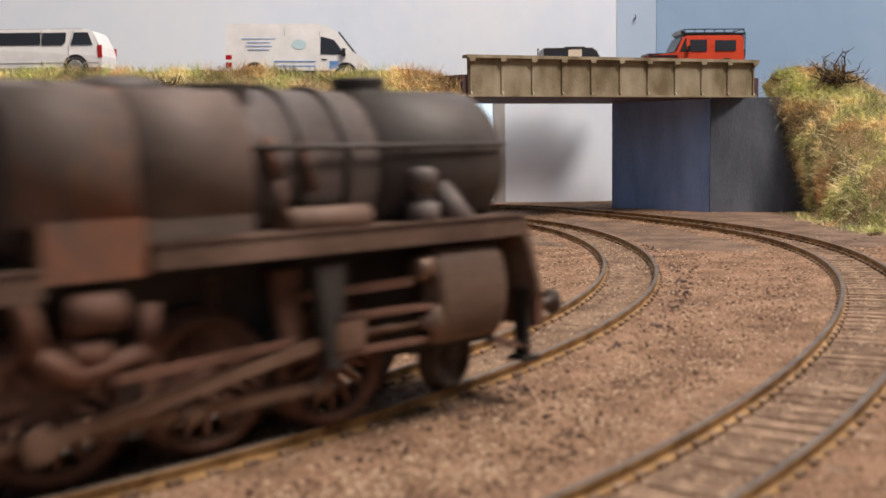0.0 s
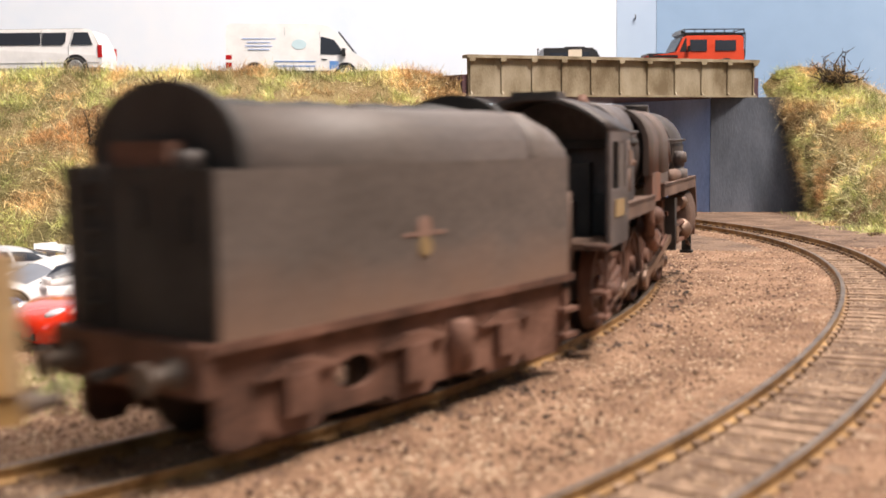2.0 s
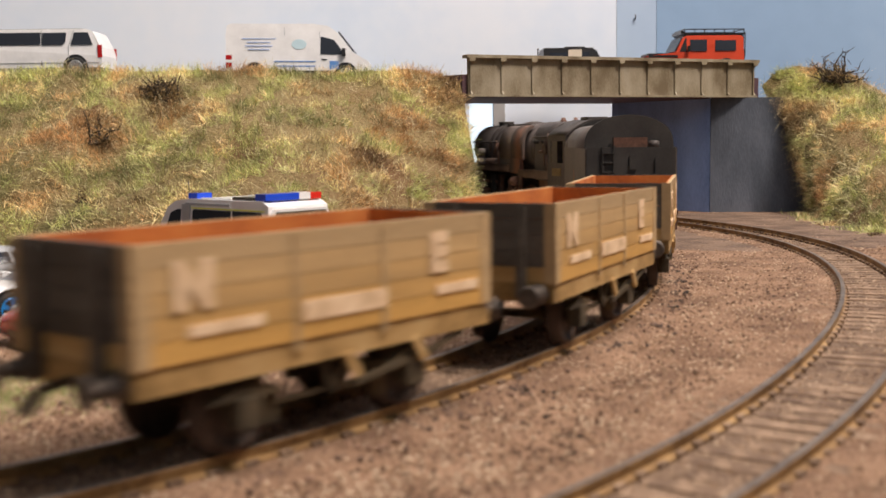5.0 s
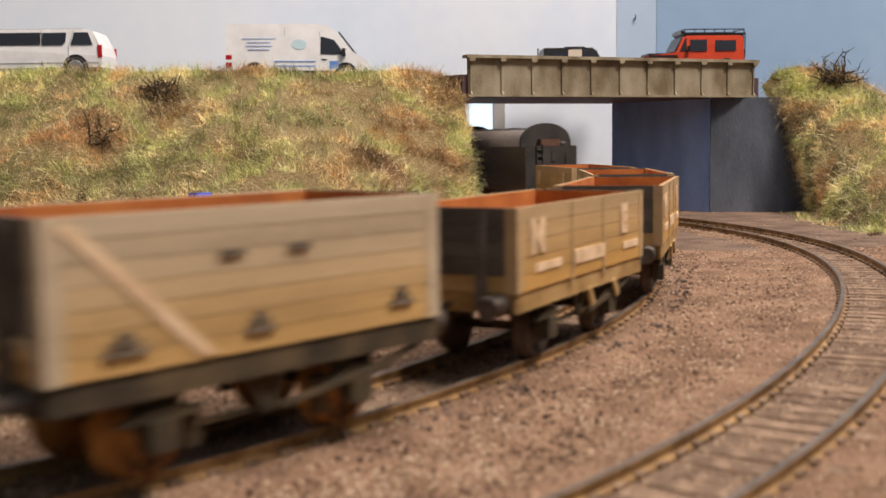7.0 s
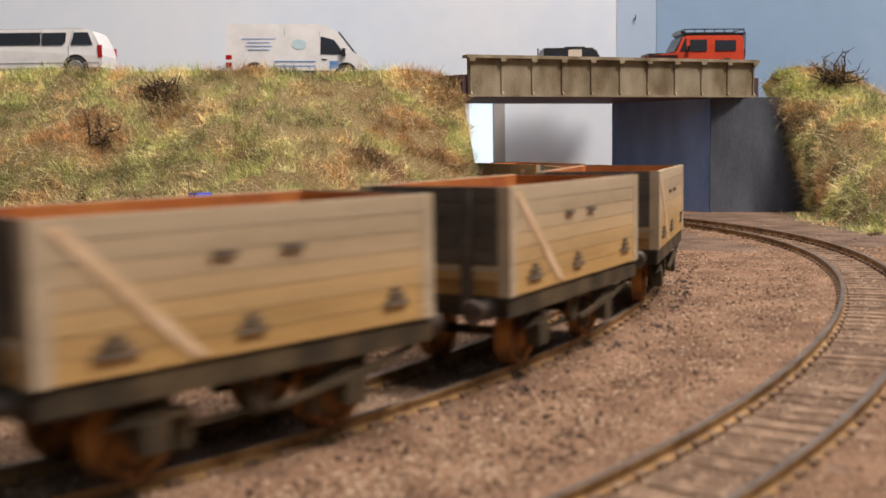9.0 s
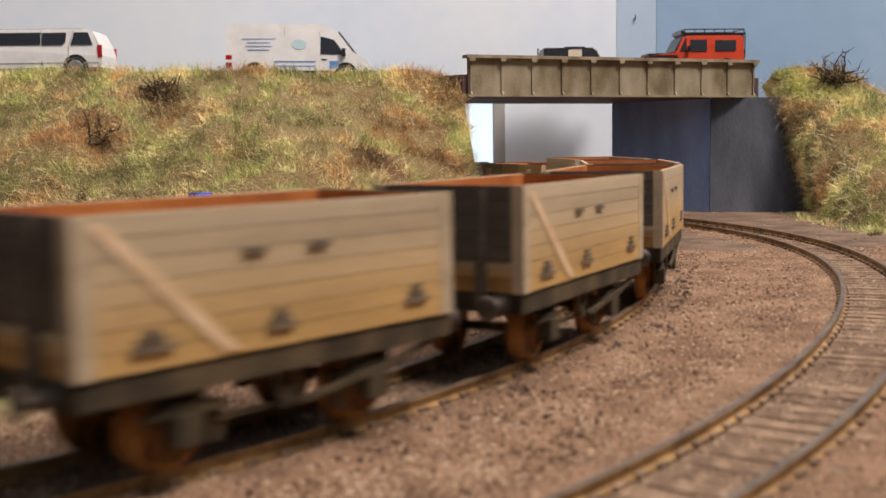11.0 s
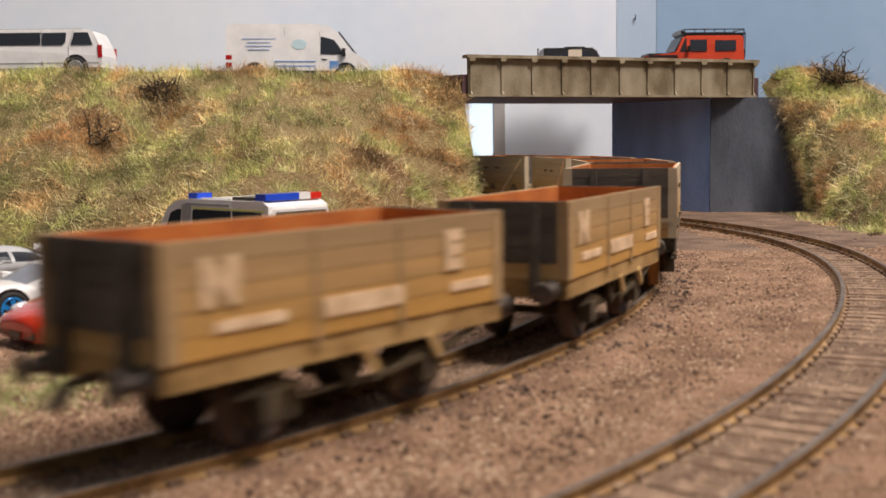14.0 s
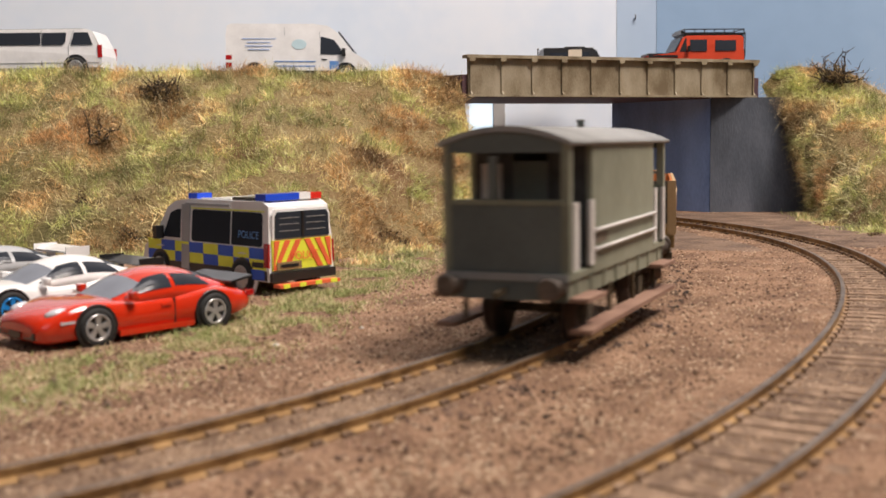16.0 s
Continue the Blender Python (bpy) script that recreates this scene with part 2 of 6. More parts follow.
def make_ground():
    xs = np.concatenate(([-2400, -1200, -600], np.arange(-330, 331, 5.0), [600, 1200, 2400]))
    ys = np.concatenate(([-1500, -700, -200, 0], np.arange(60, 851, 5.0), [875]))
    vs = [(x, y, ground_height(x, y)) for y in ys for x in xs]
    n = len(xs)
    fs = [(j * n + i, j * n + i + 1, (j + 1) * n + i + 1, (j + 1) * n + i) for j in range(len(ys) - 1) for i in range(n - 1)]
    g = raw("ground", vs, fs, M_GROUND, True)
    tagged(g, "sandy brown ballast baseboard of a model railway", "ground", kind="structure")


RNG = np.random.default_rng(7)


def grains(name, xy, size, material, label, sink=0.25, level=None):
    """Loose grains: small rough octahedra."""
    n = len(xy)
    unit = np.array([(1, 0, 0), (-1, 0, 0), (0, 1, 0), (0, -1, 0), (0, 0, 1), (0, 0, -1)], float)
    tri = np.array([(0, 2, 4), (2, 1, 4), (1, 3, 4), (3, 0, 4), (2, 0, 5), (1, 2, 5), (3, 1, 5), (0, 3, 5)])
    sz = size * (0.5 + RNG.random((n, 1, 1)) ** 2 * 1.3)
    v = unit[None] * sz * (0.6 + 0.6 * RNG.random((n, 6, 1)))
    a = RNG.random(n) * 6.28
    c, s = np.cos(a), np.sin(a)
    w = v.copy()
    w[..., 0], w[..., 1] = v[..., 0] * c[:, None] - v[..., 1] * s[:, None], v[..., 0] * s[:, None] + v[..., 1] * c[:, None]
    z = np.array([ground_height(x, y) for x, y in xy]) if level is None else np.zeros(n) + level
    w[..., 0] += xy[:, 0, None]
    w[..., 1] += xy[:, 1, None]
    w[..., 2] = w[..., 2] * 0.7 + z[:, None] + sink * size
    f = (tri[None] + 6 * np.arange(n)[:, None, None]).reshape(-1, 3)
    return tagged(raw(name, w.reshape(-1, 3), f, material), label, "ballast", kind="stuff")


def view_points(n, y0, y1, spread=0.46):
    """Random places in the stretch of ground before the bridge, denser close by."""
    y = y0 * (y1 / y0) ** RNG.random(n)
    x = (RNG.random(n) * 2 - 1) * (y * spread + 8)
    return np.c_[x, y]


# ---- track ----
def rail_mesh(track, off, s0, s1):
    prof = [(-1.3, -2.5), (1.3, -2.5), (1.3, -2.15), (0.35, -1.8), (0.35, -0.8), (0.62, -0.65), (0.62, -0.08), (0.5, 0.0), (-0.5, 0.0), (-0.62, -0.08), (-0.62, -0.65), (-0.35, -0.8), (-0.35, -1.8), (-1.3, -2.15)]
    sh = Shape()
    rings = []
    for s in np.arange(s0, s1 + 1, 6.0):
        h = track.heading(s)
        n = np.array((-math.sin(h), math.cos(h)))
        p = track.at(s)
        rings.append([(p[0] + n[0] * (off + a), p[1] + n[1] * (off + a), b) for a, b in prof])
    sh.loft(rings, smooth=False)
    for f in sh.bm.faces:
        if all(v.co.z > -0.1 for v in f.verts):
            f.material_index = 1
    return sh


def make_track(name, track, s0, s1, label):
    t = tagged(new(name), label, "railway track", "railway tracks", "structure")
    for off in (-8.9, 8.9):
        part("rail", rail_mesh(track, off, s0, s1), (M_RAIL, M_RAILTOP), t, "rusty brown rail with a dull worn head")
    return t


def sleeper_mesh():
    sh = Shape().box(-1.9, 1.9, -15.5, 15.5, -4.6, -2.55)
    for y in (-8.9, 8.9):
        for k in (-1, 1):
            sh.box(-1.2, 1.2, y + k * 1.25 - 0.55, y + k * 1.25 + 0.55, -2.6, -1.75)
    return sh.mesh("sleeper", M_SLEEPER)


def lay_sleepers(t, track, s0, s1, step):
    me = sleeper_mesh()
    s = s0
    while s < s1:
        p = track.at(s)
        ob = new("sleeper", me)
        ob.parent = t
        ob.matrix_basis = place(p[0], p[1], random.uniform(-0.15, 0.1), math.degrees(track.heading(s)) + random.uniform(-0.8, 0.8))
        s += step


# ---- embankments ----
def bank_grid(base, crest, nu, nv, bulge, rough):
    """Points of a bank between a base line and a crest line of (x, y, z), with noise."""
    def along(line, u):
        p = np.array(line, float)
        d = np.r_[0, np.cumsum(np.linalg.norm(np.diff(p, axis=0), axis=1))]
        return np.array([np.interp(u * d[-1], d, p[:, k]) for k in range(3)])
    g = np.zeros((nu, nv, 3))
    for i in range(nu):
        a, b = along(base, i / (nu - 1)), along(crest, i / (nu - 1))
        for j in range(nv):
            v = j / (nv - 1)
            p = a + (b - a) * v
            p[2] += bulge * math.sin(math.pi * v)
            k = rough * math.sin(math.pi * min(1, v * 1.2 + 0.1)) if v < 0.75 else rough * 0.55
            p[2] += k * (1.3 * lumps(p[0], p[1], p[2] / 40, 40) + 0.6 * lumps(p[0], p[1], 2 + p[2] / 15, 14))
            g[i, j] = p
    return g


def bank(name, g, label):
    nu, nv = g.shape[:2]
    fs = [(i * nv + j, (i + 1) * nv + j, (i + 1) * nv + j + 1, i * nv + j + 1) for i in range(nu - 1) for j in range(nv - 1)]
    return tagged(raw(name, g.reshape(-1, 3), fs, M_EARTH, True), label, "embankment", kind="structure")


def blades(name, pts, nrm, length, width, material, label, lie=0.85):
    """Static grass: thin tapered blades that lean about."""
    n = len(pts)
    d = RNG.normal(size=(n, 3)) * lie + nrm * 0.75 + np.array((0, 0, 0.25))
    d /= np.linalg.norm(d, axis=1)[:, None]
    ln = length * (0.45 + 0.9 * RNG.random((n, 1)))
    side = np.cross(d, RNG.normal(size=(n, 3)))
    side /= np.linalg.norm(side, axis=1)[:, None]
    w = width * (0.6 + 0.8 * RNG.random((n, 1))) / 2
    bend = RNG.normal(size=(n, 3)) * 0.18 * ln
    bend[:, 2] -= 0.12 * ln[:, 0]
    m = pts + d * ln * 0.55
    tip = pts + d * ln + bend
    v = np.stack((pts - side * w, pts + side * w, m + side * w * 0.8, m - side * w * 0.8, tip), 1).reshape(-1, 3)
    k = 5 * np.arange(n)[:, None]
    f = [tuple(r) for r in (k + np.array((0, 1, 2, 3)))] + [tuple(r) for r in (k + np.array((3, 2, 4)))]
    me = bpy.data.meshes.new(name)
    me.from_pydata((v * MM).tolist(), [], [tuple(int(q) for q in r) for r in f])
    me.materials.append(material)
    return tagged(new(name, me), label, "grass", kind="stuff")


def sown(g, n, clump=0.0, v0=0.0, v1=1.0):
    """Random points of a bank with their normals."""
    nu, nv = g.shape[:2]
    u, v = RNG.random(n) * (nu - 1.001), (v0 + (v1 - v0) * RNG.random(n)) * (nv - 1.001)
    i, j = u.astype(int), v.astype(int)
    fu, fv = (u - i)[:, None], (v - j)[:, None]
    p = g[i, j] * (1 - fu) * (1 - fv) + g[i + 1, j] * fu * (1 - fv) + g[i, j + 1] * (1 - fu) * fv + g[i + 1, j + 1] * fu * fv
    nr = np.cross(g[i + 1, j] - g[i, j], g[i, j + 1] - g[i, j])
    nr /= np.linalg.norm(nr, axis=1)[:, None] + 1e-9
    return p, nr


def tufted(p, n, lean=1.5):
    """Thins the sown points out in uneven spots and lets neighbours lean one way."""
    keep, out = [], []
    for q, m in zip(p, n):
        v = Vector(q)
        if noise.noise(v / 9) + 0.6 * noise.noise(v / 27) > -0.24 + 0.22 * RNG.random():
            w = noise.noise_vector(v / 11) + noise.noise_vector(v / 4) * 0.5
            keep.append(q)
            out.append(m + lean * np.array(w))
    return np.array(keep), np.array(out)


def make_banks():
    base = [(-511, 520, -5), (-230, 490, -5), (-126, 470, -5), (-42, 443, -5), (-2, 503, -5), (22, 558, -5)]
    crest = [(-528, 650, 93), (-251, 630, 88.5), (-136, 628, 86.7), (-62, 631, 85.5), (-12.6, 630, 84.0), (11, 627, 78.5)]
    g = bank_grid(base, crest, 110, 34, 3, 4.6)
    bank("embankment", g, "grassy railway embankment sloping up to a road")
    p, n = tufted(*sown(g, 150000))
    blades("embankment_grass", p, n, 6.0, 0.22, M_GRASS, "yellow-green and rusty static grass covering the embankment", 0.95)
    p, n = sown(g, 11000, v0=0.02)
    blades("straw", p, n, 10.0, 0.15, M_STRAW, "pale dry straw fibres over the embankment grass", 1.0)
    p, n = sown(g, 4500, v0=0.93)
    blades("crest_grass", p, n * 0.3 + np.array((0, 0, 0.9)), 5.5, 0.3, M_GRASS, "pale upright grass fringe along the embankment crest", 0.4)
    base = [(242, 694, -5), (224, 655, -5), (214, 600, -5), (211, 552, -5), (230, 490, -5), (336, 420, -5)]
    crest = [(204, 701, 77), (214, 704, 85), (228, 706, 89), (262, 700, 84), (281, 690, 68), (330, 662, 46)]
    h = bank_grid(base, crest, 56, 30, 2.5, 3.0)
    bank("embankment", h, "grassy embankment beside the bridge wing wall")
    p, n = sown(h, 4000)
    blades("straw", p, n, 9.0, 0.2, M_STRAW, "pale dry straw fibres over the embankment grass", 1.0)
    p, n = tufted(*sown(h, 52000))
    blades("embankment_grass", p, n, 6.0, 0.24, M_GRASS, "straw and green static grass covering the embankment", 0.95)
    return g, h


def shrub(name, m, r, n, label, up=0.4, fluff=True):
    """A twisted dry bush: crooked stems with short twigs."""
    t = thing(name, m, label, "bush", "dry bushes")
    sh = Shape()
    rnd = random.Random(n * 31 + int(r * 7))
    tips = []
    for _ in range(n):
        p = Vector((rnd.uniform(-0.3, 0.3) * r, rnd.uniform(-0.3, 0.3) * r, -0.5))
        d = Vector((rnd.gauss(0, 1), rnd.gauss(0, 0.6), abs(rnd.gauss(0, up)) + 0.15)).normalized()
        w = 0.055 * r
        for k in range(5):
            q = p + d * r * rnd.uniform(0.18, 0.3)
            sh.rod(p, q, w, 5, w * 0.75)
            if rnd.random() < 0.8:
                e = (d + Vector((rnd.gauss(0, 1), rnd.gauss(0, 1), rnd.gauss(0.2, 0.6)))).normalized()
                sh.rod(q, q + e * r * 0.2, w * 0.6, 4, w * 0.3)
                tips.append(q + e * r * 0.2)
            tips.append(q)
            p, w = q, w * 0.75
            d = (d + Vector((rnd.gauss(0, 0.45), rnd.gauss(0, 0.45), rnd.gauss(0.05, 0.4)))).normalized()
    part("stem", sh, M_TWIG, t)
    if fluff:
        k = 55 * n
        src = np.array([tuple(tips[rnd.randrange(len(tips))]) for _ in range(k)]) * 0.7 + RNG.normal(size=(k, 3)) * r * 0.12
        ob = blades("foliage", src, RNG.normal(size=(k, 3)), r * 0.16, 0.5, M_SCRUB if fluff == 2 else M_GRASS, "")
        for key in ("label", "category", "kind"):
            if key in ob.keys():
                del ob[key]
        ob.parent = t
    return t


# ---- bridge ----
GIR_L, GIR_R = Vector((15.2, 626.3, 0)), Vector((200.5, 704.3, 0))


def make_bridge():
    d = GIR_R - GIR_L
    ang = math.degrees(math.atan2(d.y, d.x))
    k = 1.12
    L = d.length / k
    t = thing("bridge", place(GIR_L.x, GIR_L.y, 70.2, ang) @ Matrix.Diagonal((k, k, k, 1)), "weathered olive-brown plate girder road bridge", "bridge")
    part("plate", Shape().box(0.5, L - 0.5, 0, 1.6, 0.6, 19.2), M_STEEL, t)
    part("top_flange", Shape().box(-1.2, L + 1.2, -2.6, 3.4, 19.0, 20.6).bevel(0.25), M_STEEL, t)
    part("bottom_flange", Shape().box(0, L, -2.2, 3.4, -0.4, 0.7).bevel(0.2), M_STEEL, t)
    for i in range(11):
        x = 1.6 + (L - 3.2) * i / 10
        part("stiffener", Shape().prism([(-2.4, 0.7), (-0.1, 0.7), (-0.1, 19), (-2.4, 19), (-2.4, 17.2), (-1.0, 15.8), (-1.0, 2.4)], "x", x - 0.45, x + 0.45), M_STEEL, t)
        part("cap", Shape().box(x - 1.6, x + 1.6, -2.9, -1.4, 17.4, 19.0).bevel(0.2), M_STEEL, t)
    # deck slab, skewed along the railway, with its far girder
    sk = Vector((-0.70, 0.714, 0))
    c, s = math.cos(radians(ang)), math.sin(radians(ang))
    k = Vector((sk.x * c + sk.y * s, -sk.x * s + sk.y * c))
    w = 95.0
    sh = Shape()
    sh.prism([(-2, 1.8), (L + 4, 1.8), (L + 30 + k.x * w, 1.8 + k.y * w), (-2 + k.x * w, 1.8 + k.y * w)], "z", -0.6, 10.8)
    part("deck", sh, M_UNDER, t, "dark red-brown painted underside of the deck")
    return t


def make_abutment():
    t = thing("abutment", place(0, 0, 0), "grey-blue painted concrete bridge abutment with wing wall", "abutment")
    sh = Shape().prism([(172, 702), (240, 692), (240, 704), (196, 722), (188, 717)], "z", -5, 69.6).bevel(0.4)
    part("wing_wall", sh, M_CONC, t)
    sh = Shape().prism([(171.6, 702.5), (187.2, 717.5), (138, 788), (119.4, 769)], "z", -5, 69.4).bevel(0.4)
    part("inner_wall", sh, M_BLUE_LIT, t, "inner wall, coloured blue for the daylight on it")
    return tagged(t, kind="structure")


def make_boards():
    sh = Shape()
    # sky board behind the road, with a gap for the daylight at rail level
    x0, x1, y, z1 = -1400, 135, 848, 560
    sh.box(x0, 22, y, y + 9, -60, z1).box(40, x1, y, y + 9, -60, z1).box(22, 40, y, y + 9, 76, z1)
    b = part("backdrop", sh, M_SKY)
    tagged(b, "pale blue-white painted sky board", "backdrop", kind="structure")
    p = part("backdrop", Shape().prism([(164.3, 841), (1300, 790), (1300, 804), (166, 853)], "z", -60, 560), M_SKY_BLUE)
    tagged(p, "blue painted sky board behind the bridge", "backdrop", kind="structure")
    p = part("backdrop", Shape().prism([(135.2, 847.6), (164, 841), (166, 853), (137, 859)], "z", -60, 560), M_SKY_PALE)
    tagged(p, "narrow pale blue board at the corner of the sky", "backdrop", kind="structure")
    f = part("door_frame", Shape().box(40.3, 49, 845.2, 847.8, -5, 79).bevel(0.4), M_ROOM)
    tagged(f, "beige upright frame beside the bright opening", "door frame", kind="structure")
    n = part("nail", Shape().rod((148.5, 846, 136), (148.5, 842.5, 135.5), 0.55, 8).rod((148.5, 842.7, 134.8), (148.5, 842.7, 138.4), 0.45, 6), M_CONC)
    tagged(n, "small grey hook in the pale blue board", "hook")
    w = part("window_1", Shape().box(14, 48, 872, 874, -10, 84), M_DAY)
    tagged(w, "bright daylight window pane behind the backdrop", "window", kind="structure")


def make_room():
    for n, b in (("wall_south", (-2600, 2600, -1700, -1650, -900, 1500)), ("wall_west", (-2650, -2600, -1700, 1000, -900, 1500)), ("wall_east", (2600, 2650, -1700, 1000, -900, 1500)), ("wall_north", (-2600, 2600, 950, 1000, -900, 1500)), ("ceiling", (-2650, 2650, -1700, 1000, 1500, 1540)), ("floor", (-2650, 2650, -1700, 1000, -940, -900))):
        tagged(part(n, Shape().box(*b), M_ROOM), "plain off-white room " + n.split("_")[0], n.split("_")[0], kind="structure")
    r = part("road", Shape().prism([(-1400, 84), (-24, 78), (-24, 84.2), (-150, 86.2), (-280, 88.0), (-1400, 90)], "y", 631, 846), M_ROAD)
    tagged(r, "grey model road on the embankment", "road", kind="structure")


make_ground()
make_room()
make_boards()
BANK_L, BANK_R = make_banks()
make_abutment()
make_bridge()
INNER = make_track("track", TRACK_A, -250, 700, "single railway track curving beneath a bridge, sandy ballast")
OUTER = make_track("track", TRACK_B, -150, 760, "outer railway track curving round to the bridge")


# ---- the train ----
def train_way(t):
    """Way of the first wagon's middle along the inner track, in mm."""
    return -3.4 * math.exp(-((t - 2.8) / 1.5) ** 2) - 303.27664 + 93.830375 * t + 1.1171144 * t ** 2 - 0.363926 * t ** 3 + 0.030704508 * t ** 4 - 0.00070636314 * t ** 5 - 2.7202282e-06 * t ** 6


TRAIN = []      # thing, way ahead of the first wagon, base, [(part, keyed how, numbers)]
M_PLANK_GREY = mat("grey_planks", [(0.34, 0.265, 0.17), (0.44, 0.36, 0.25), (0.52, 0.44, 0.325)], 0.75, 0, 45, 900, 0.3, streak=(0.4, 1, 3), obj=0.12)
M_PLANK_OCHRE = mat("ochre_dusted_planks", [(0.38, 0.22, 0.08), (0.50, 0.325, 0.135), (0.58, 0.41, 0.20)], 0.8, 0, 45, 900, 0.3, streak=(0.4, 1, 3), obj=0.12)
# wagon end planks: the shade on the ends is put into this brown
M_PLANK_SHADED = mat("shaded_end_planks", [(0.0661, 0.0534, 0.0407), (0.102, 0.0838, 0.0661), (0.137, 0.114, 0.0915)], 0.75, 0, 45, 900, 0.3, streak=(0.4, 1, 3), obj=0.12)
M_PLANK_RUST = mat("rust_dusted_planks", [(0.24, 0.12, 0.035), (0.38, 0.21, 0.07), (0.48, 0.285, 0.11)], 0.8, 0, 45, 900, 0.3, streak=(0.4, 1, 3), obj=0.12)
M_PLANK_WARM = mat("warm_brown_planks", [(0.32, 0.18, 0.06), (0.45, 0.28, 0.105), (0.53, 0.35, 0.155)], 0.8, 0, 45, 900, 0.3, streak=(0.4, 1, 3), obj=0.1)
M_INSIDE = mat("inside_brown", [(0.34, 0.09, 0.02), (0.50, 0.15, 0.03), (0.58, 0.21, 0.05)], 0.8, 0, 60, 700, 0.2)
M_FRAME = mat("olive_underframe", [(0.03, 0.022, 0.012), (0.06, 0.043, 0.022), (0.115, 0.08, 0.04)], 0.8, 0, 110, 900, 0.3)
M_SOLE = mat("ochre_solebar", [(0.23, 0.138, 0.046), (0.414, 0.253, 0.092), (0.517, 0.345, 0.149)], 0.8, 0, 90, 900, 0.3)
M_WHEEL = mat("rust_orange_wheel", [(0.12, 0.05, 0.015), (0.38, 0.16, 0.035), (0.55, 0.26, 0.06)], 0.7, 0.1, 160, 900, 0.3)
M_WHEEL_DK = mat("dark_brown_wheel", [(0.04, 0.025, 0.018), (0.11, 0.07, 0.05)], 0.7, 0.1, 160, 900, 0.3)
M_WHITE = mat("worn_white_paint", [(0.605, 0.421, 0.246), (0.778, 0.568, 0.361), (0.864, 0.666, 0.449)], 0.8, 0, 160, 1200, 0.1)
M_BLACK = mat("black_marks", [(0.10, 0.08, 0.055), (0.20, 0.155, 0.11)], 0.8, 0, 300)
M_BUFFER = mat("worn_buffer", [(0.06, 0.048, 0.04), (0.17, 0.135, 0.11)], 0.6, 0.3, 200)


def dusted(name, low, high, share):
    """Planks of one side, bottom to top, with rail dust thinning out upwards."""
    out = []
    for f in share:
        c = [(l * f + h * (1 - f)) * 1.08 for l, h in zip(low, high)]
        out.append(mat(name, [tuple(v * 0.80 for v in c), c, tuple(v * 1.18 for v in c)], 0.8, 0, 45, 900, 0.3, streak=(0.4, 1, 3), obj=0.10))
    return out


def wheelset(parent, x, r, material, spokes=0, half=7.9):
    """An axle with two wheels; turns about its own middle."""
    ob = part("wheelset", Shape().rod((0, -half - 1, 0), (0, half + 1, 0), 1.0, 8), M_FRAME, parent, at=place(x, 0, r))
    for k in (-1, 1):
        sh = Shape()
        w = 2.6
        if spokes:
            y0 = half * k
            sh.turned((0, y0, 0), (0, k, 0), [(-0.2, r * 0.80), (-0.2, r * 1.08), (0.5, r * 1.08), (0.6, r), (w, r * 0.985), (w, r * 0.80)], 28, hollow=True)
            part("hub", Shape().turned((0, y0, 0), (0, k, 0), [(0.3, r * 0.24), (w + 0.3, r * 0.22)], 14), material, ob)
            for i in range(spokes):
                a = 2 * math.pi * (i + 0.5) / spokes
                part("spoke", Shape().bar((r * 0.15 * math.cos(a), y0 + k * 1.4, r * 0.15 * math.sin(a)), (r * 0.84 * math.cos(a), y0 + k * 1.4, r * 0.84 * math.sin(a)), 0.85, 1.1), material, ob)
            part("balance_weight", Shape().prism([(-0.36 * r, -0.80 * r), (0.36 * r, -0.80 * r), (0.62 * r, -0.52 * r), (0.30 * r, -0.42 * r), (-0.30 * r, -0.42 * r), (-0.62 * r, -0.52 * r)], "y", y0 + k * 0.6, y0 + k * 2.2), material, ob)
            part("crank_pin", Shape().rod((0, y0 + k * 1, 4.7), (0, y0 + k * 4.4, 4.7), 1.3, 10), M_ROD, ob)
        else:
            sh.turned((0, half * k, 0), (0, k, 0), [(-0.2, r * 0.3), (-0.2, r * 1.12), (0.5, r * 1.12), (0.65, r), (w, r * 0.98), (w, r * 0.80), (w - 0.7, r * 0.76), (w - 0.9, r * 0.36), (w - 0.2, r * 0.30), (w, r * 0.14)], 24)
        part("wheel", sh, material, ob)
    return ob


def buffer_shape(x, k, z=13.5, reach=5.4):
    """A sprung buffer on each side of the end at x; k says which way it points."""
    out = []
    for y in (-11, 11):
        out.append(Shape().turned((x, y, z), (k, 0, 0), [(0, 2.2), (0.6, 2.2), (0.7, 1.5), (3.0, 1.3), (3.1, 0.8), (reach - 0.6, 0.8), (reach - 0.5, 2.3), (reach - 0.15, 2.4), (reach, 1.9)], 14))
    return out


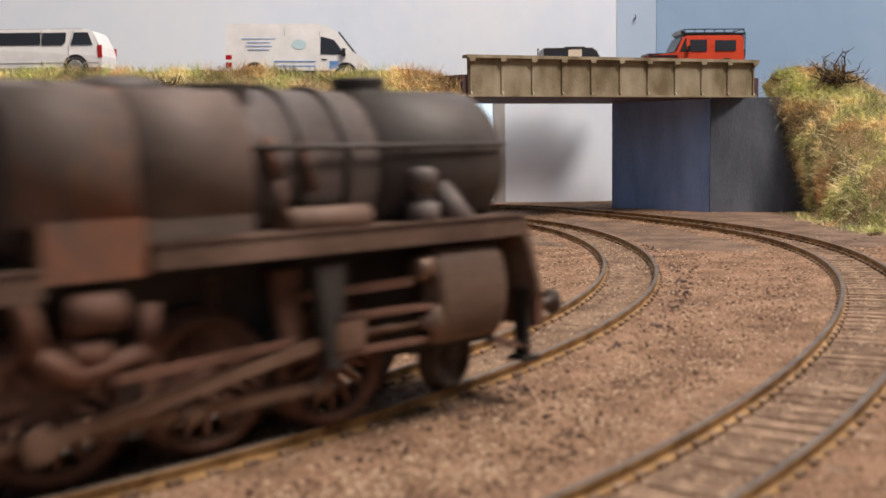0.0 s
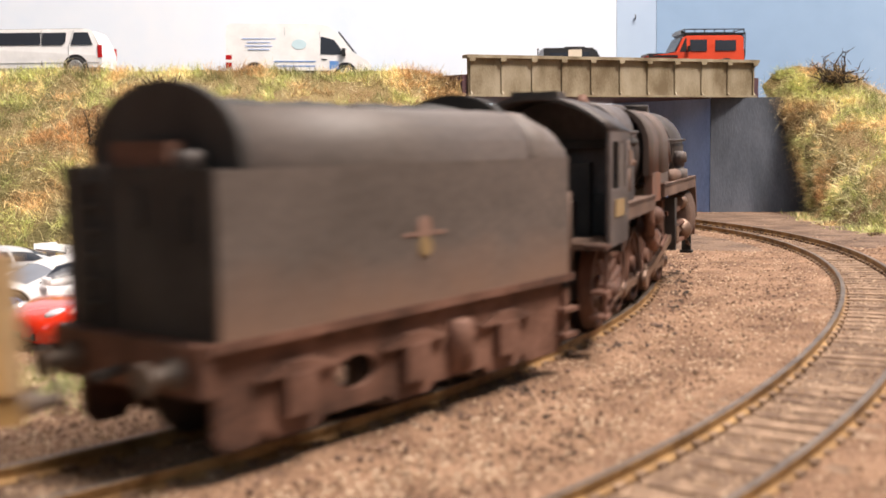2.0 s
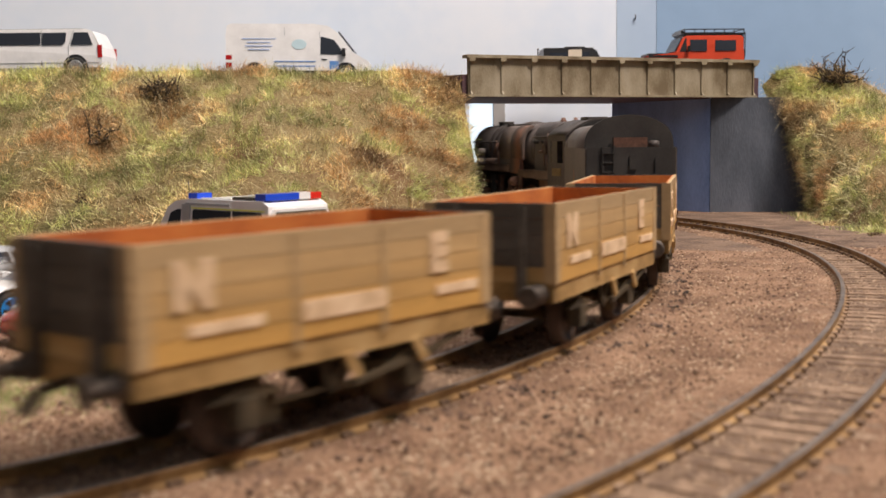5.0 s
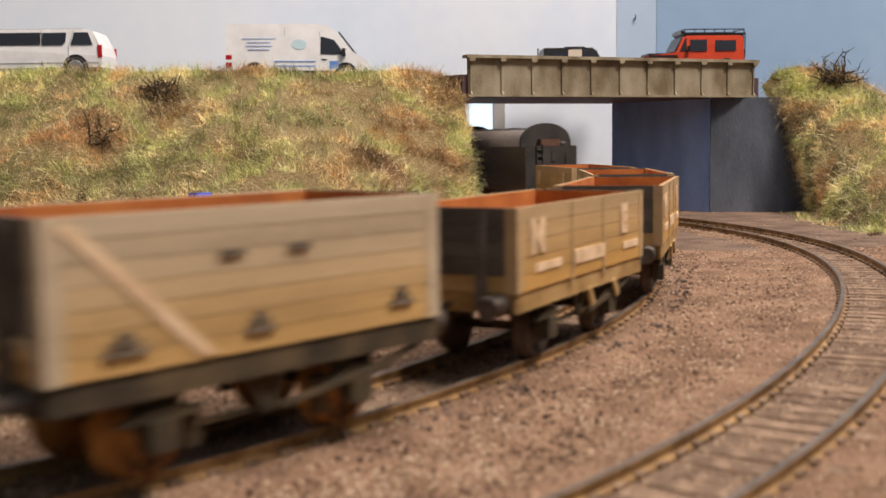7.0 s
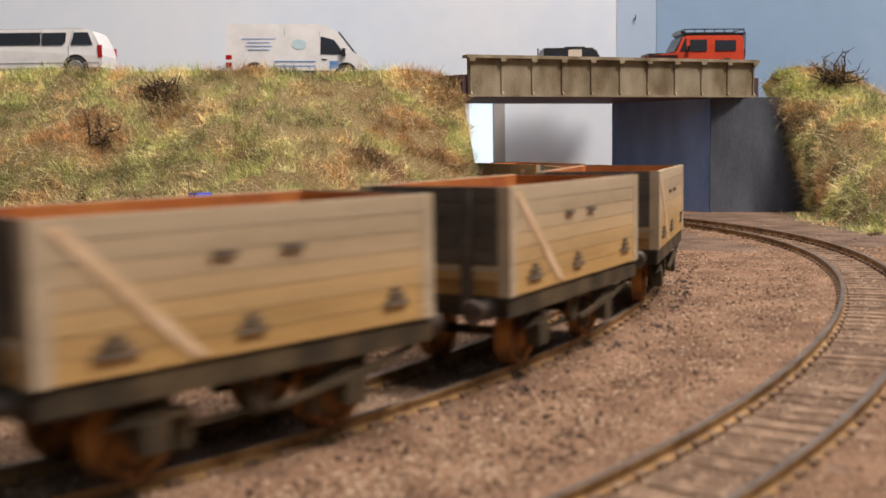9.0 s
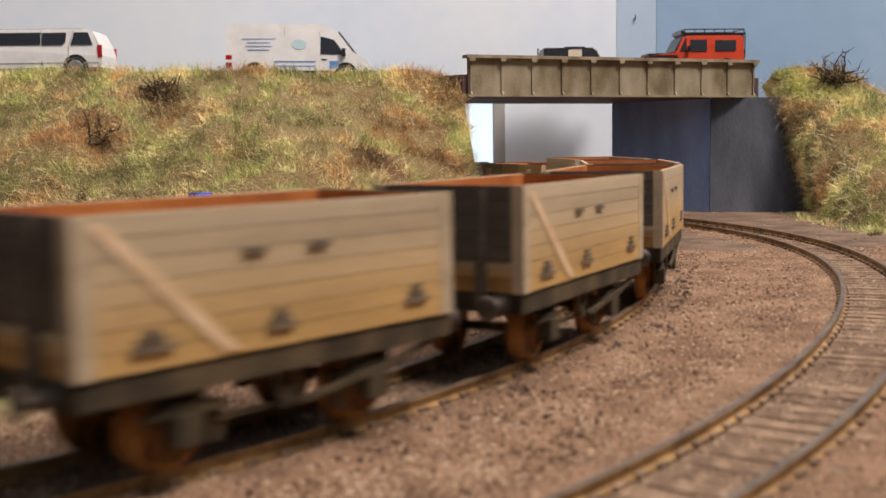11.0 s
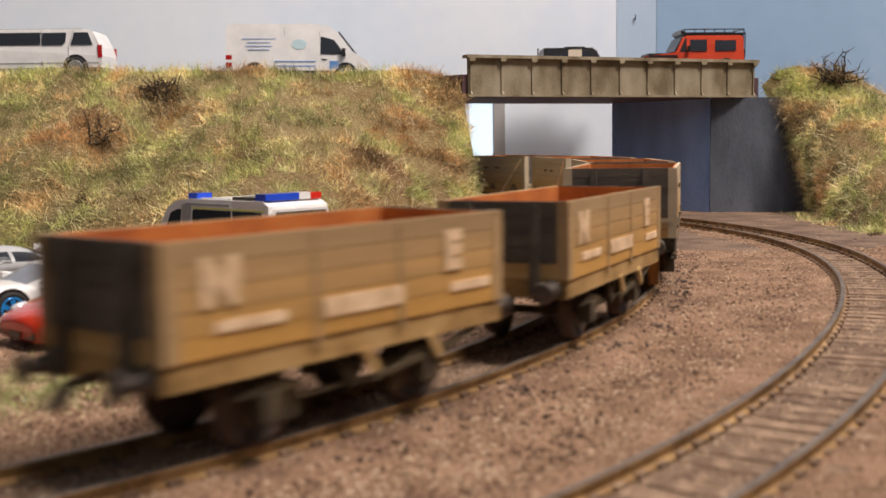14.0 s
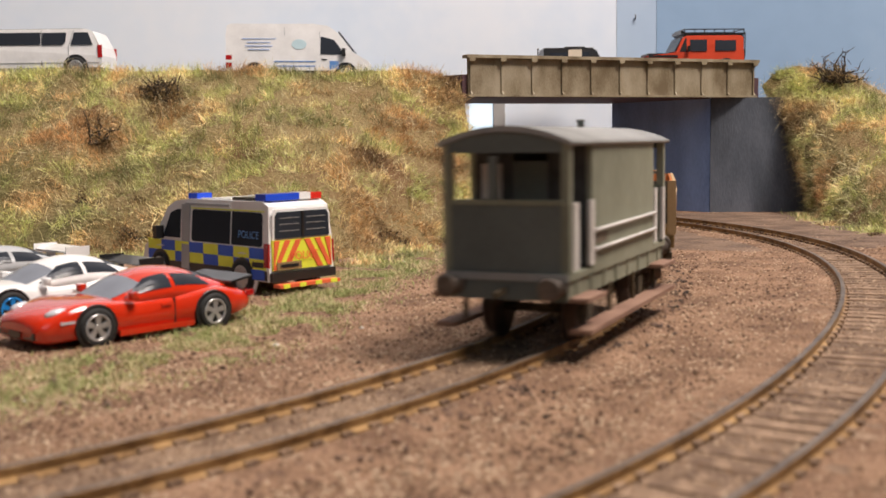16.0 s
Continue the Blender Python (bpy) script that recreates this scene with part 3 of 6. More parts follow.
def open_wagon(L, W, zb, zt, n, side_mats, end_mats, sole, wheel_mat, name, label, straps=()):
    """An open goods wagon of n planks on a four-wheel underframe."""
    t = thing(name, place(0, 0, 0), label, "goods wagon", "goods wagons of the train")
    hl, hw, step, th = L / 2, W / 2, (zt - zb) / n, 1.5
    body = part("floor", Shape().box(-hl + 0.4, hl - 0.4, -hw + 0.4, hw - 0.4, zb - 0.8, zb + 0.7), (sole, M_INSIDE), t)
    for k in (-1, 1):
        for i in range(n):
            z0, z1 = zb + i * step + 0.06, zb + (i + 1) * step - 0.06
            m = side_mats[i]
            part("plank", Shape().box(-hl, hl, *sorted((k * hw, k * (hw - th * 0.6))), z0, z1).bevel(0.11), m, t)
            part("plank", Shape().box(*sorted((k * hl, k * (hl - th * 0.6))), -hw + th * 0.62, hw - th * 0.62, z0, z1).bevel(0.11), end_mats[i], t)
        part("lining", Shape().box(-hl + 0.95, hl - 0.95, *sorted((k * (hw - 0.92), k * (hw - th))), zb, zt - 0.25), M_INSIDE, t, "red-brown inner boarding")
        part("lining", Shape().box(*sorted((k * (hl - 0.92), k * (hl - th))), -hw + 1.55, hw - 1.55, zb, zt - 0.3), M_INSIDE, t, "red-brown inner boarding")
        # corner plates and strapping
        for x in (-hl, hl):
            s = 1 if x > 0 else -1
            sh = Shape().box(*sorted((x + s * 0.12, x - s * 2.6)), *sorted((k * (hw + 0.14), k * (hw - 0.2))), zb, zt - 0.05)
            sh.box(*sorted((x + s * 0.14, x - s * 0.2)), *sorted((k * (hw + 0.12), k * (hw - 2.4))), zb, zt - 0.05)
            part("corner_plate", sh, side_mats[-1], t)
        for x in straps:
            part("strap", Shape().box(x - 0.55, x + 0.55, *sorted((k * (hw + 0.22), k * hw)), zb - 1.5, zt - 0.4).bevel(0.1), side_mats[-1], t)
        for y in (-7.5, 7.5):
            part("end_post", Shape().prism([(0, zb - 3), (1.8, zb - 3), (0.7, zt - 0.8), (0, zt - 0.8)], "y", y - 0.9, y + 0.9) if k > 0 else Shape().prism([(0, zb - 3), (-1.8, zb - 3), (-0.7, zt - 0.8), (0, zt - 0.8)], "y", y - 0.9, y + 0.9), end_mats[-1], t, at=place(k * hl, 0, 0))
        # underframe
        part("solebar", Shape().box(-hl, hl, *sorted((k * (hw - 0.35), k * (hw - 2.4))), zb - 3.9, zb - 0.85).bevel(0.15), sole, t)
        part("headstock", Shape().box(*sorted((k * hl, k * (hl - 1.8))), -hw + 1, hw - 1, zb - 3.9, zb - 0.1).bevel(0.15), sole, t)
        for b in buffer_shape(k * hl, k):
            part("buffer", b, M_BUFFER, t, "worn steel sprung buffer")
        part("coupling_hook", Shape().bar((k * hl, 0, 13), (k * (hl + 5.5), 0, 12.4), 1.0, 1.2).bar((k * (hl + 5.3), 0, 12), (k * (hl + 7.6), 0, 9.5), 3.5, 0.6), M_FRAME, t)
        for x in (-18, 18):
            y = k * (hw - 3.6)
            sh = Shape().prism([(x - 5, zb - 3.4), (x + 5, zb - 3.4), (x + 2.2, 4.6), (x - 2.2, 4.6)], "y", *sorted((y, y + k * 0.7)))
            part("axle_guard", sh, M_FRAME, t)
            part("axle_box", Shape().box(x - 2.1, x + 2.1, *sorted((y + k * 0.5, y + k * 2.8)), 4.3, 8.6).bevel(0.5), M_FRAME, t)
            sh = Shape()
            for j in range(4):
                sh.box(x - 6.6 + j * 1.4, x + 6.6 - j * 1.4, *sorted((y + k * 0.7, y + k * 2.1)), 8.5 + j * 0.42 - 0.05, 8.92 + j * 0.42)
            part("leaf_spring", sh, M_FRAME, t)
        if straps:
            for x in (1, 17):
                part("door_stop", Shape().bar((x, k * (hw - 0.2), zb - 3.4), (x + 2.4, k * (hw - 0.2), zb - 7.4), 0.8, 1.5), sole, t, "ochre door stop hanging below the side")
        y = k * (hw - 1.2)
        sh = Shape().bar((2, y, 6.8), (22, y, 9.2), 0.7, 1.0).bar((22, y, 9.2), (31, y, 11.6), 0.7, 1.0)
        part("brake_lever", sh, M_FRAME, t)
        part("brake_hanger", Shape().bar((-3, y - k, zb - 3.4), (0, y - k, 6.2), 0.6, 1.3).bar((3, y - k, zb - 3.4), (0, y - k, 6.2), 0.6, 1.3), M_FRAME, t)
        part("brake_rod", Shape().bar((-12, y - 2 * k, 6.6), (12, y - 2 * k, 6.6), 0.6, 0.8).prism([(-13, 3.5), (-11, 3.2), (-10.5, 9), (-12.5, 9.3)], "y", *sorted((y - 4.2 * k, y - 2 * k))).prism([(13, 3.5), (11, 3.2), (10.5, 9), (12.5, 9.3)], "y", *sorted((y - 4.2 * k, y - 2 * k))), M_FRAME, t)
    for x in (-18, 18):
        wheelset(t, x, 6.2, wheel_mat)
    return t


def lettering(text, size, x, z, y, parent, k):
    """Raised white letters on a wagon side; k is -1 for the right-hand side."""
    c = bpy.data.curves.new("letter", "FONT")
    c.body, c.size, c.extrude, c.align_x, c.offset = text, size * MM, 0.00008, "CENTER", 0.0006
    c.materials.append(M_WHITE)
    ob = new("letter", c)
    ob.parent = parent
    ob.matrix_basis = place(x, y, z) @ pose(0, 0, 0, 90, 0, 0 if k < 0 else 180)
    ob["label"] = "worn white painted letter"
    return ob


def five_plank(sides, label):
    t = open_wagon(75.0, 29.4, 15.7, 32.0, 5, sides, [M_PLANK_WARM, M_PLANK_SHADED, M_PLANK_SHADED, M_PLANK_SHADED, M_PLANK_SHADED], M_SOLE, M_WHEEL_DK, "open_wagon", label, (-9.5, 9.5))
    for k in (-1, 1):
        y = k * 15.0
        lettering("N", 8.4, k * 28, 23.2, y, t, k)
        lettering("E", 8.4, -k * 23, 23.2, y, t, k)
        for x0, x1, z0, z1 in ((-29, -16, 19.0, 20.6), (-8, 10, 18.4, 21.4), (22.5, 33.5, 18.8, 20.4)):
            part("painted_panel", Shape().box(x0, x1, *sorted((y, y - k * 0.35)), z0, z1), M_WHITE, t, "worn cream painted data panel")
    return t


def seven_plank():
    t = open_wagon(69.7, 32.4, 15.8, 36.2, 7, dusted("dusted_grey_planks", (0.52, 0.325, 0.12), (0.45, 0.365, 0.25), (1.0, 0.92, 0.72, 0.45, 0.22, 0.1, 0.0)), [M_PLANK_RUST, M_PLANK_OCHRE] + [M_PLANK_SHADED] * 5, M_FRAME, M_WHEEL, "open_wagon", "weathered grey-tan seven-plank mineral wagon with orange-rust wheels")
    for k in (-1, 1):
        y = k * 16.42
        sh = Shape().prism([(-33, 35.0), (-30.4, 35.0), (-9.8, 16.4), (-12.4, 16.4)], "y", *sorted((y, y - k * 0.3)))
        part("painted_stripe", sh, M_WHITE, t, "worn white diagonal stripe")
        for x, z, w in ((-24, 18.6, 6.5), (-2.5, 18.8, 5.0), (26, 19.2, 5.0)):
            sh = Shape().box(x - w / 2, x + w / 2, *sorted((y + k * 0.3, y - k * 0.3)), z - 0.5, z + 0.4)
            sh.box(x - w / 3, x + w / 3, *sorted((y + k * 0.3, y - k * 0.3)), z + 0.8, z + 1.5).box(x - w / 6, x + w / 6, *sorted((y + k * 0.3, y - k * 0.3)), z + 1.8, z + 2.5)
            part("black_marking", sh, M_BLACK, t, "illegible black stencilled lines")
        for x in (-7, 5):
            part("black_marking", Shape().box(x - 2.0, x + 2.0, *sorted((y + k * 0.3, y - k * 0.3)), 29.4, 30.3), M_BLACK, t)
    for k in (-1, 1):
        part("end_band", Shape().box(*sorted((k * 34.95, k * 35.2)), -15, 15, 20.4, 21.3), M_PLANK_GREY, t)
    return t


def tagged_wheels(t):
    return [(c, "roll", (c.matrix_basis.translation / MM, 6.2)) for c in t.children if c.name.startswith("wheelset")]


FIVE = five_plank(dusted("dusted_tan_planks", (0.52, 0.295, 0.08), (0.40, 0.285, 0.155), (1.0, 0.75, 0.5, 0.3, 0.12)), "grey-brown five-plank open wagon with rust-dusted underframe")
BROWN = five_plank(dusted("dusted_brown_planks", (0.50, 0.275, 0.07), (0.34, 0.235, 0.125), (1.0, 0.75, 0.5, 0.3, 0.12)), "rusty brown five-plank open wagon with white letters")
SEVEN = seven_plank()
I4 = Matrix.Identity(4)
for off in (0, -98, -196, -294, -937, -1037):
    first = FIVE if off > -500 else BROWN
    w = first if off in (0, -937) else copy_thing(first, I4)
    TRAIN.append((w, off, 36, tagged_wheels(w)))
for i in range(6):
    w = SEVEN if i == 0 else copy_thing(SEVEN, I4)
    TRAIN.append((w, -390.5 - 90.5 * i, 36, tagged_wheels(w)))


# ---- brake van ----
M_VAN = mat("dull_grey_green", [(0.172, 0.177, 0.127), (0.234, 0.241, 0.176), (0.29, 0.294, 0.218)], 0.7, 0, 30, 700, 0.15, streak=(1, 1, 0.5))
# darker copy of the side paint, with the shade of the van's ends coloured in
M_VAN_SHADED = mat("shaded_grey_green", [(0.085, 0.10, 0.095), (0.125, 0.145, 0.135)], 0.7, 0, 40, 700, 0.15)
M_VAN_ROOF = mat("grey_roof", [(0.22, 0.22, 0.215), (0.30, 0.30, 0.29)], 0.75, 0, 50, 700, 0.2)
# near black, to paint in the shade under the veranda roof
M_VAN_IN = mat("shaded_van_inside", [(0.03, 0.03, 0.03), (0.06, 0.06, 0.06)], 0.8)
M_RAILING = mat("white_handrail", [(0.58, 0.55, 0.52), (0.72, 0.70, 0.67)], 0.55, 0, 120, 900, 0.05)
M_STEP = mat("brown_footboard", [(0.20, 0.11, 0.075), (0.30, 0.18, 0.125)], 0.8, 0, 120, 900, 0.2)


def brake_van():
    t = thing("brake_van", place(0, 0, 0), "grey-green goods brake van with white handrails and open verandas", "brake van")
    hl, hw = 39.8, 13.6
    part("floor", Shape().box(-hl, hl, -hw, hw, 14.6, 15.8).bevel(0.2), M_VAN, t)
    roof = []
    for x in (-hl - 1.2, hl + 1.2):
        roof.append([(x, y, 41.8 + 3.6 * math.cos(y / 14.8 * math.pi / 2) ** 0.8) for y in np.linspace(-14.6, 14.6, 15)] + [(x, y, 40.9 + 3.3 * math.cos(y / 14.8 * math.pi / 2) ** 0.8) for y in np.linspace(14.2, -14.2, 15)])
    part("roof", Shape().loft(roof), M_VAN_ROOF, t, "grey gently arched roof")
    part("chimney", Shape().turned((20, 3, 43.6), (0, 0, 1), [(0, 0.9), (3.2, 0.8), (3.3, 1.0), (3.8, 1.0)], 10), M_VAN_SHADED, t)
    x0, x1 = -25.0, 27.5
    for k in (-1, 1):
        part("side", Shape().box(x0, x1, *sorted((k * hw, k * (hw - 1.2))), 15.8, 41.6).bevel(0.12), M_VAN, t)
        part("solebar", Shape().box(-hl, hl, *sorted((k * (hw - 0.6), k * (hw - 2.6))), 10.6, 14.6).bevel(0.2), M_VAN, t)
        for x in np.linspace(-34, 34, 8):
            part("bracket", Shape().box(x - 0.7, x + 0.7, *sorted((k * (hw - 0.2), k * (hw - 1))), 10.8, 14.4), M_VAN, t)
        for z in (19.6, 23.6):
            sh = Shape()
            sh.rod((x0 + 0.5, k * (hw + 0.75), z), (x1 - 0.5, k * (hw + 0.75), z + 0.4), 0.42, 8)
            for x in (x0 + 1.5, 0, x1 - 1.5):
                sh.rod((x, k * (hw - 0.2), z + 0.2), (x, k * (hw + 0.75), z + 0.2), 0.3, 6)
            part("handrail", sh, M_RAILING, t, "white horizontal handrail")
        for x in (-hl + 3.2, x0 - 1.0, x1 + 1.0, hl - 3.0):
            sh = Shape().box(x - 1.2, x + 1.2, *sorted((k * (hw + 0.5), k * (hw - 0.3))), 16.5, 30).bevel(0.3)
            part("grab_rail", sh, M_RAILING, t, "pale grey upright grab rail")
        part("number_panel", Shape().box(x0 + 2, x0 + 11, *sorted((k * (hw + 0.12), k * (hw - 0.2))), 20.6, 22.8), M_BLACK, t, "black panel with illegible lettering")
        for x in (-hl + 0.9, hl - 0.9):
            part("corner_post", Shape().box(x - 0.9, x + 0.9, *sorted((k * hw, k * (hw - 1.8))), 15.8, 41.8).bevel(0.15), M_VAN, t)
        part("long_footboard", Shape().box(-37, 37, *sorted((k * 12.6, k * 17)), 3.6, 4.6).bevel(0.2), M_STEP, t, "brown wooden lower footboard")
        for x in (-32, 31):
            part("upper_step", Shape().box(x - 6.5, x + 6.5, *sorted((k * 12.6, k * 17)), 10.2, 11.1).bevel(0.2), M_STEP, t, "brown wooden step board")
        for x in (-30, -10, 10, 30):
            part("step_hanger", Shape().box(x - 0.5, x + 0.5, *sorted((k * 12.6, k * 13.4)), 4.4, 11), M_FRAME, t)
        # ends, with verandas
        e = k * hl
        s = -1 if k > 0 else 1
        part("end_panel", Shape().box(*sorted((e, e + s * 1.2)), -hw + 1.6, hw - 1.6, 15.8, 29.6).bevel(0.15), M_VAN_SHADED, t)
        part("end_rail", Shape().box(*sorted((e - s * 0.6, e + s * 1.6)), -hw + 1.2, hw - 1.2, 29.6, 30.6).bevel(0.2), M_VAN, t)
        part("end_arch", Shape().prism([(-hw + 1.6, 40.0), (hw - 1.6, 40.0)] + [(y, 40.7 + 3.3 * math.cos(y / 14.8 * math.pi / 2) ** 0.8) for y in np.linspace(hw - 1.4, -hw + 1.4, 13)], "x", *sorted((e - s * 0.3, e + s * 1.2))), M_VAN_SHADED, t)
        part("end_stanchion", Shape().box(*sorted((e - s * 0.2, e + s * 1.1)), -2.6 * k - 0.9, -2.6 * k + 0.9, 30.4, 39.4), M_VAN_SHADED, t)
        part("lower_band", Shape().box(*sorted((e - s * 0.7, e)), -hw + 0.4, hw - 0.4, 14.4, 15.9).bevel(0.15), M_VAN_ROOF, t)
        part("headstock", Shape().box(*sorted((e, e + s * 2)), -hw + 0.6, hw - 0.6, 10.4, 14.5).bevel(0.2), M_VAN_SHADED, t)
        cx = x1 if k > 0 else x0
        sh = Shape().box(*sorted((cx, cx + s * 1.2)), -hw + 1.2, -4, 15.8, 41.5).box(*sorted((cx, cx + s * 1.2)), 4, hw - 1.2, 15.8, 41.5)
        part("cabin_end", sh, M_VAN_IN, t, "inner cabin bulkhead, coloured dark as veranda shade")
        part("cabin_door", Shape().box(*sorted((cx + s * 0.2, cx + s * 1.0)), -3.9, 3.9, 15.8, 38).bevel(0.2), M_VAN_SHADED, t)
        part("cabin_window", Shape().box(*sorted((cx - s * 0.3, cx + s * 0.1)), 6.5, 11, 30, 37.5), M_RAILING, t)
        for b in buffer_shape(e, k):
            part("buffer", b, M_BUFFER, t, "pale worn buffer head")
        part("coupling_hook", Shape().bar((e, 0, 12.5), (e + k * 5.5, 0, 12), 1.0, 1.2), M_FRAME, t)
        for x in (-21, 21):
            y = k * (hw - 4)
            part("axle_guard", Shape().prism([(x - 5, 11), (x + 5, 11), (x + 2.2, 4.6), (x - 2.2, 4.6)], "y", *sorted((y, y + k * 0.7))), M_FRAME, t)
            part("axle_box", Shape().box(x - 2.1, x + 2.1, *sorted((y + k * 0.5, y + k * 2.4)), 4.4, 8.6).bevel(0.5), M_FRAME, t)
    for x in (-21, 21):
        wheelset(t, x, 6.2, M_WHEEL_DK)
    return t


VAN = brake_van()
VAN.scale = (1.05, 1.05, 1.05)
TRAIN.append((VAN, -1141.0, 44, tagged_wheels(VAN)))


# ---- locomotive and tender ----
M_LOCO = mat("grimy_black", [(0.0447, 0.0357, 0.0336), (0.0941, 0.0764, 0.071), (0.176, 0.142, 0.129)], 0.62, 0, 30, 700, 0.2, streak=(1, 1, 0.6))
M_LOCO_TOP = mat("sooty_black", [(0.0299, 0.0242, 0.0218), (0.0805, 0.0644, 0.0575)], 0.6, 0, 40, 700, 0.2)
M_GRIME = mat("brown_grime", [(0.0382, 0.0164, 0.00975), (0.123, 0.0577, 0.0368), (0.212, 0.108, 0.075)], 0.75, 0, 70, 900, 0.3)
M_PLATE = mat("dusty_running_plate", [(0.085, 0.0493, 0.034), (0.153, 0.0952, 0.0697), (0.212, 0.14, 0.106)], 0.75, 0, 50, 900, 0.2)
M_RUSTED = mat("rusted_panel", [(0.06, 0.048, 0.042), (0.09, 0.066, 0.055), (0.24, 0.10, 0.055)], 0.75, 0, 45, 700, 0.2, streak=(1, 1, 0.4))
M_PANEL = mat("rust_stained_panel", [(0.065, 0.052, 0.046), (0.105, 0.08, 0.068), (0.16, 0.11, 0.09)], 0.7, 0, 22, 700, 0.2)
M_TENDER = mat("tender_grey_black", [(0.070, 0.058, 0.050), (0.120, 0.098, 0.086), (0.180, 0.140, 0.118)], 0.6, 0, 18, 700, 0.12, streak=(0.7, 1, 1.2))


def rail_dust(m, low, high, colour):
    """Brown track dust that settles on the foot of a side and thins out upwards in an uneven line."""
    nt = m.node_tree
    b = nt.nodes["Principled BSDF"]
    base = b.inputs["Base Color"].links[0].from_socket
    tc, sep, n = nt.nodes.new("ShaderNodeTexCoord"), nt.nodes.new("ShaderNodeSeparateXYZ"), nt.nodes.new("ShaderNodeTexNoise")
    n.inputs["Scale"].default_value = 70
    nt.links.new(tc.outputs["Object"], sep.inputs[0])
    nt.links.new(tc.outputs["Object"], n.inputs["Vector"])
    add = nt.nodes.new("ShaderNodeMath")
    add.operation = "MULTIPLY_ADD"
    add.inputs[1].default_value = 0.010
    nt.links.new(n.outputs["Fac"], add.inputs[0])
    nt.links.new(sep.outputs["Z"], add.inputs[2])
    mr = nt.nodes.new("ShaderNodeMapRange")
    mr.inputs["From Min"].default_value, mr.inputs["From Max"].default_value = low * MM + 0.005, high * MM + 0.005
    mr.inputs["To Min"].default_value, mr.inputs["To Max"].default_value = 0.75, 0.0
    nt.links.new(add.outputs[0], mr.inputs["Value"])
    mix = nt.nodes.new("ShaderNodeMixRGB")
    mix.inputs["Color2"].default_value = (*colour, 1)
    nt.links.new(mr.outputs["Result"], mix.inputs["Fac"])
    nt.links.new(base, mix.inputs["Color1"])
    nt.links.new(mix.outputs["Color"], b.inputs["Base Color"])


rail_dust(M_TENDER, 17, 27, (0.21, 0.125, 0.085))
M_DARK = mat("dark_metal", [(0.018, 0.016, 0.015), (0.045, 0.04, 0.036)], 0.7, 0, 90)
M_ROD = mat("worn_steel_rod", [(0.160, 0.096, 0.068), (0.288, 0.200, 0.152)], 0.45, 0.5, 120)
M_BRASS = mat("faded_yellow_panel", [(0.20, 0.135, 0.06), (0.32, 0.22, 0.10)], 0.7)
M_CREST = mat("faded_red_crest", [(0.20, 0.12, 0.09), (0.29, 0.18, 0.14)], 0.7)
M_RED_LAMP = plain("red_lamp", (0.9, 0.06, 0.02), 0.3, 0, 0.8)


def ring(x, w, z0, zs, zt, n=9, flat=0.0):
    """Cross-section: upright sides from z0 to zs, half-width w, arched top to zt."""
    pts = [(x, -w, z0), (x, -w, (z0 + zs) / 2), (x, -w, zs)]
    for i in range(1, n):
        a = math.pi * i / n
        pts.append((x, -w * math.cos(a) if not flat else -w * (abs(math.cos(a)) ** flat) * (1 if math.cos(a) > 0 else -1), zs + (zt - zs) * math.sin(a) ** (0.8 if not flat else flat)))
    return pts + [(x, w, zs), (x, w, (z0 + zs) / 2), (x, w, z0)]


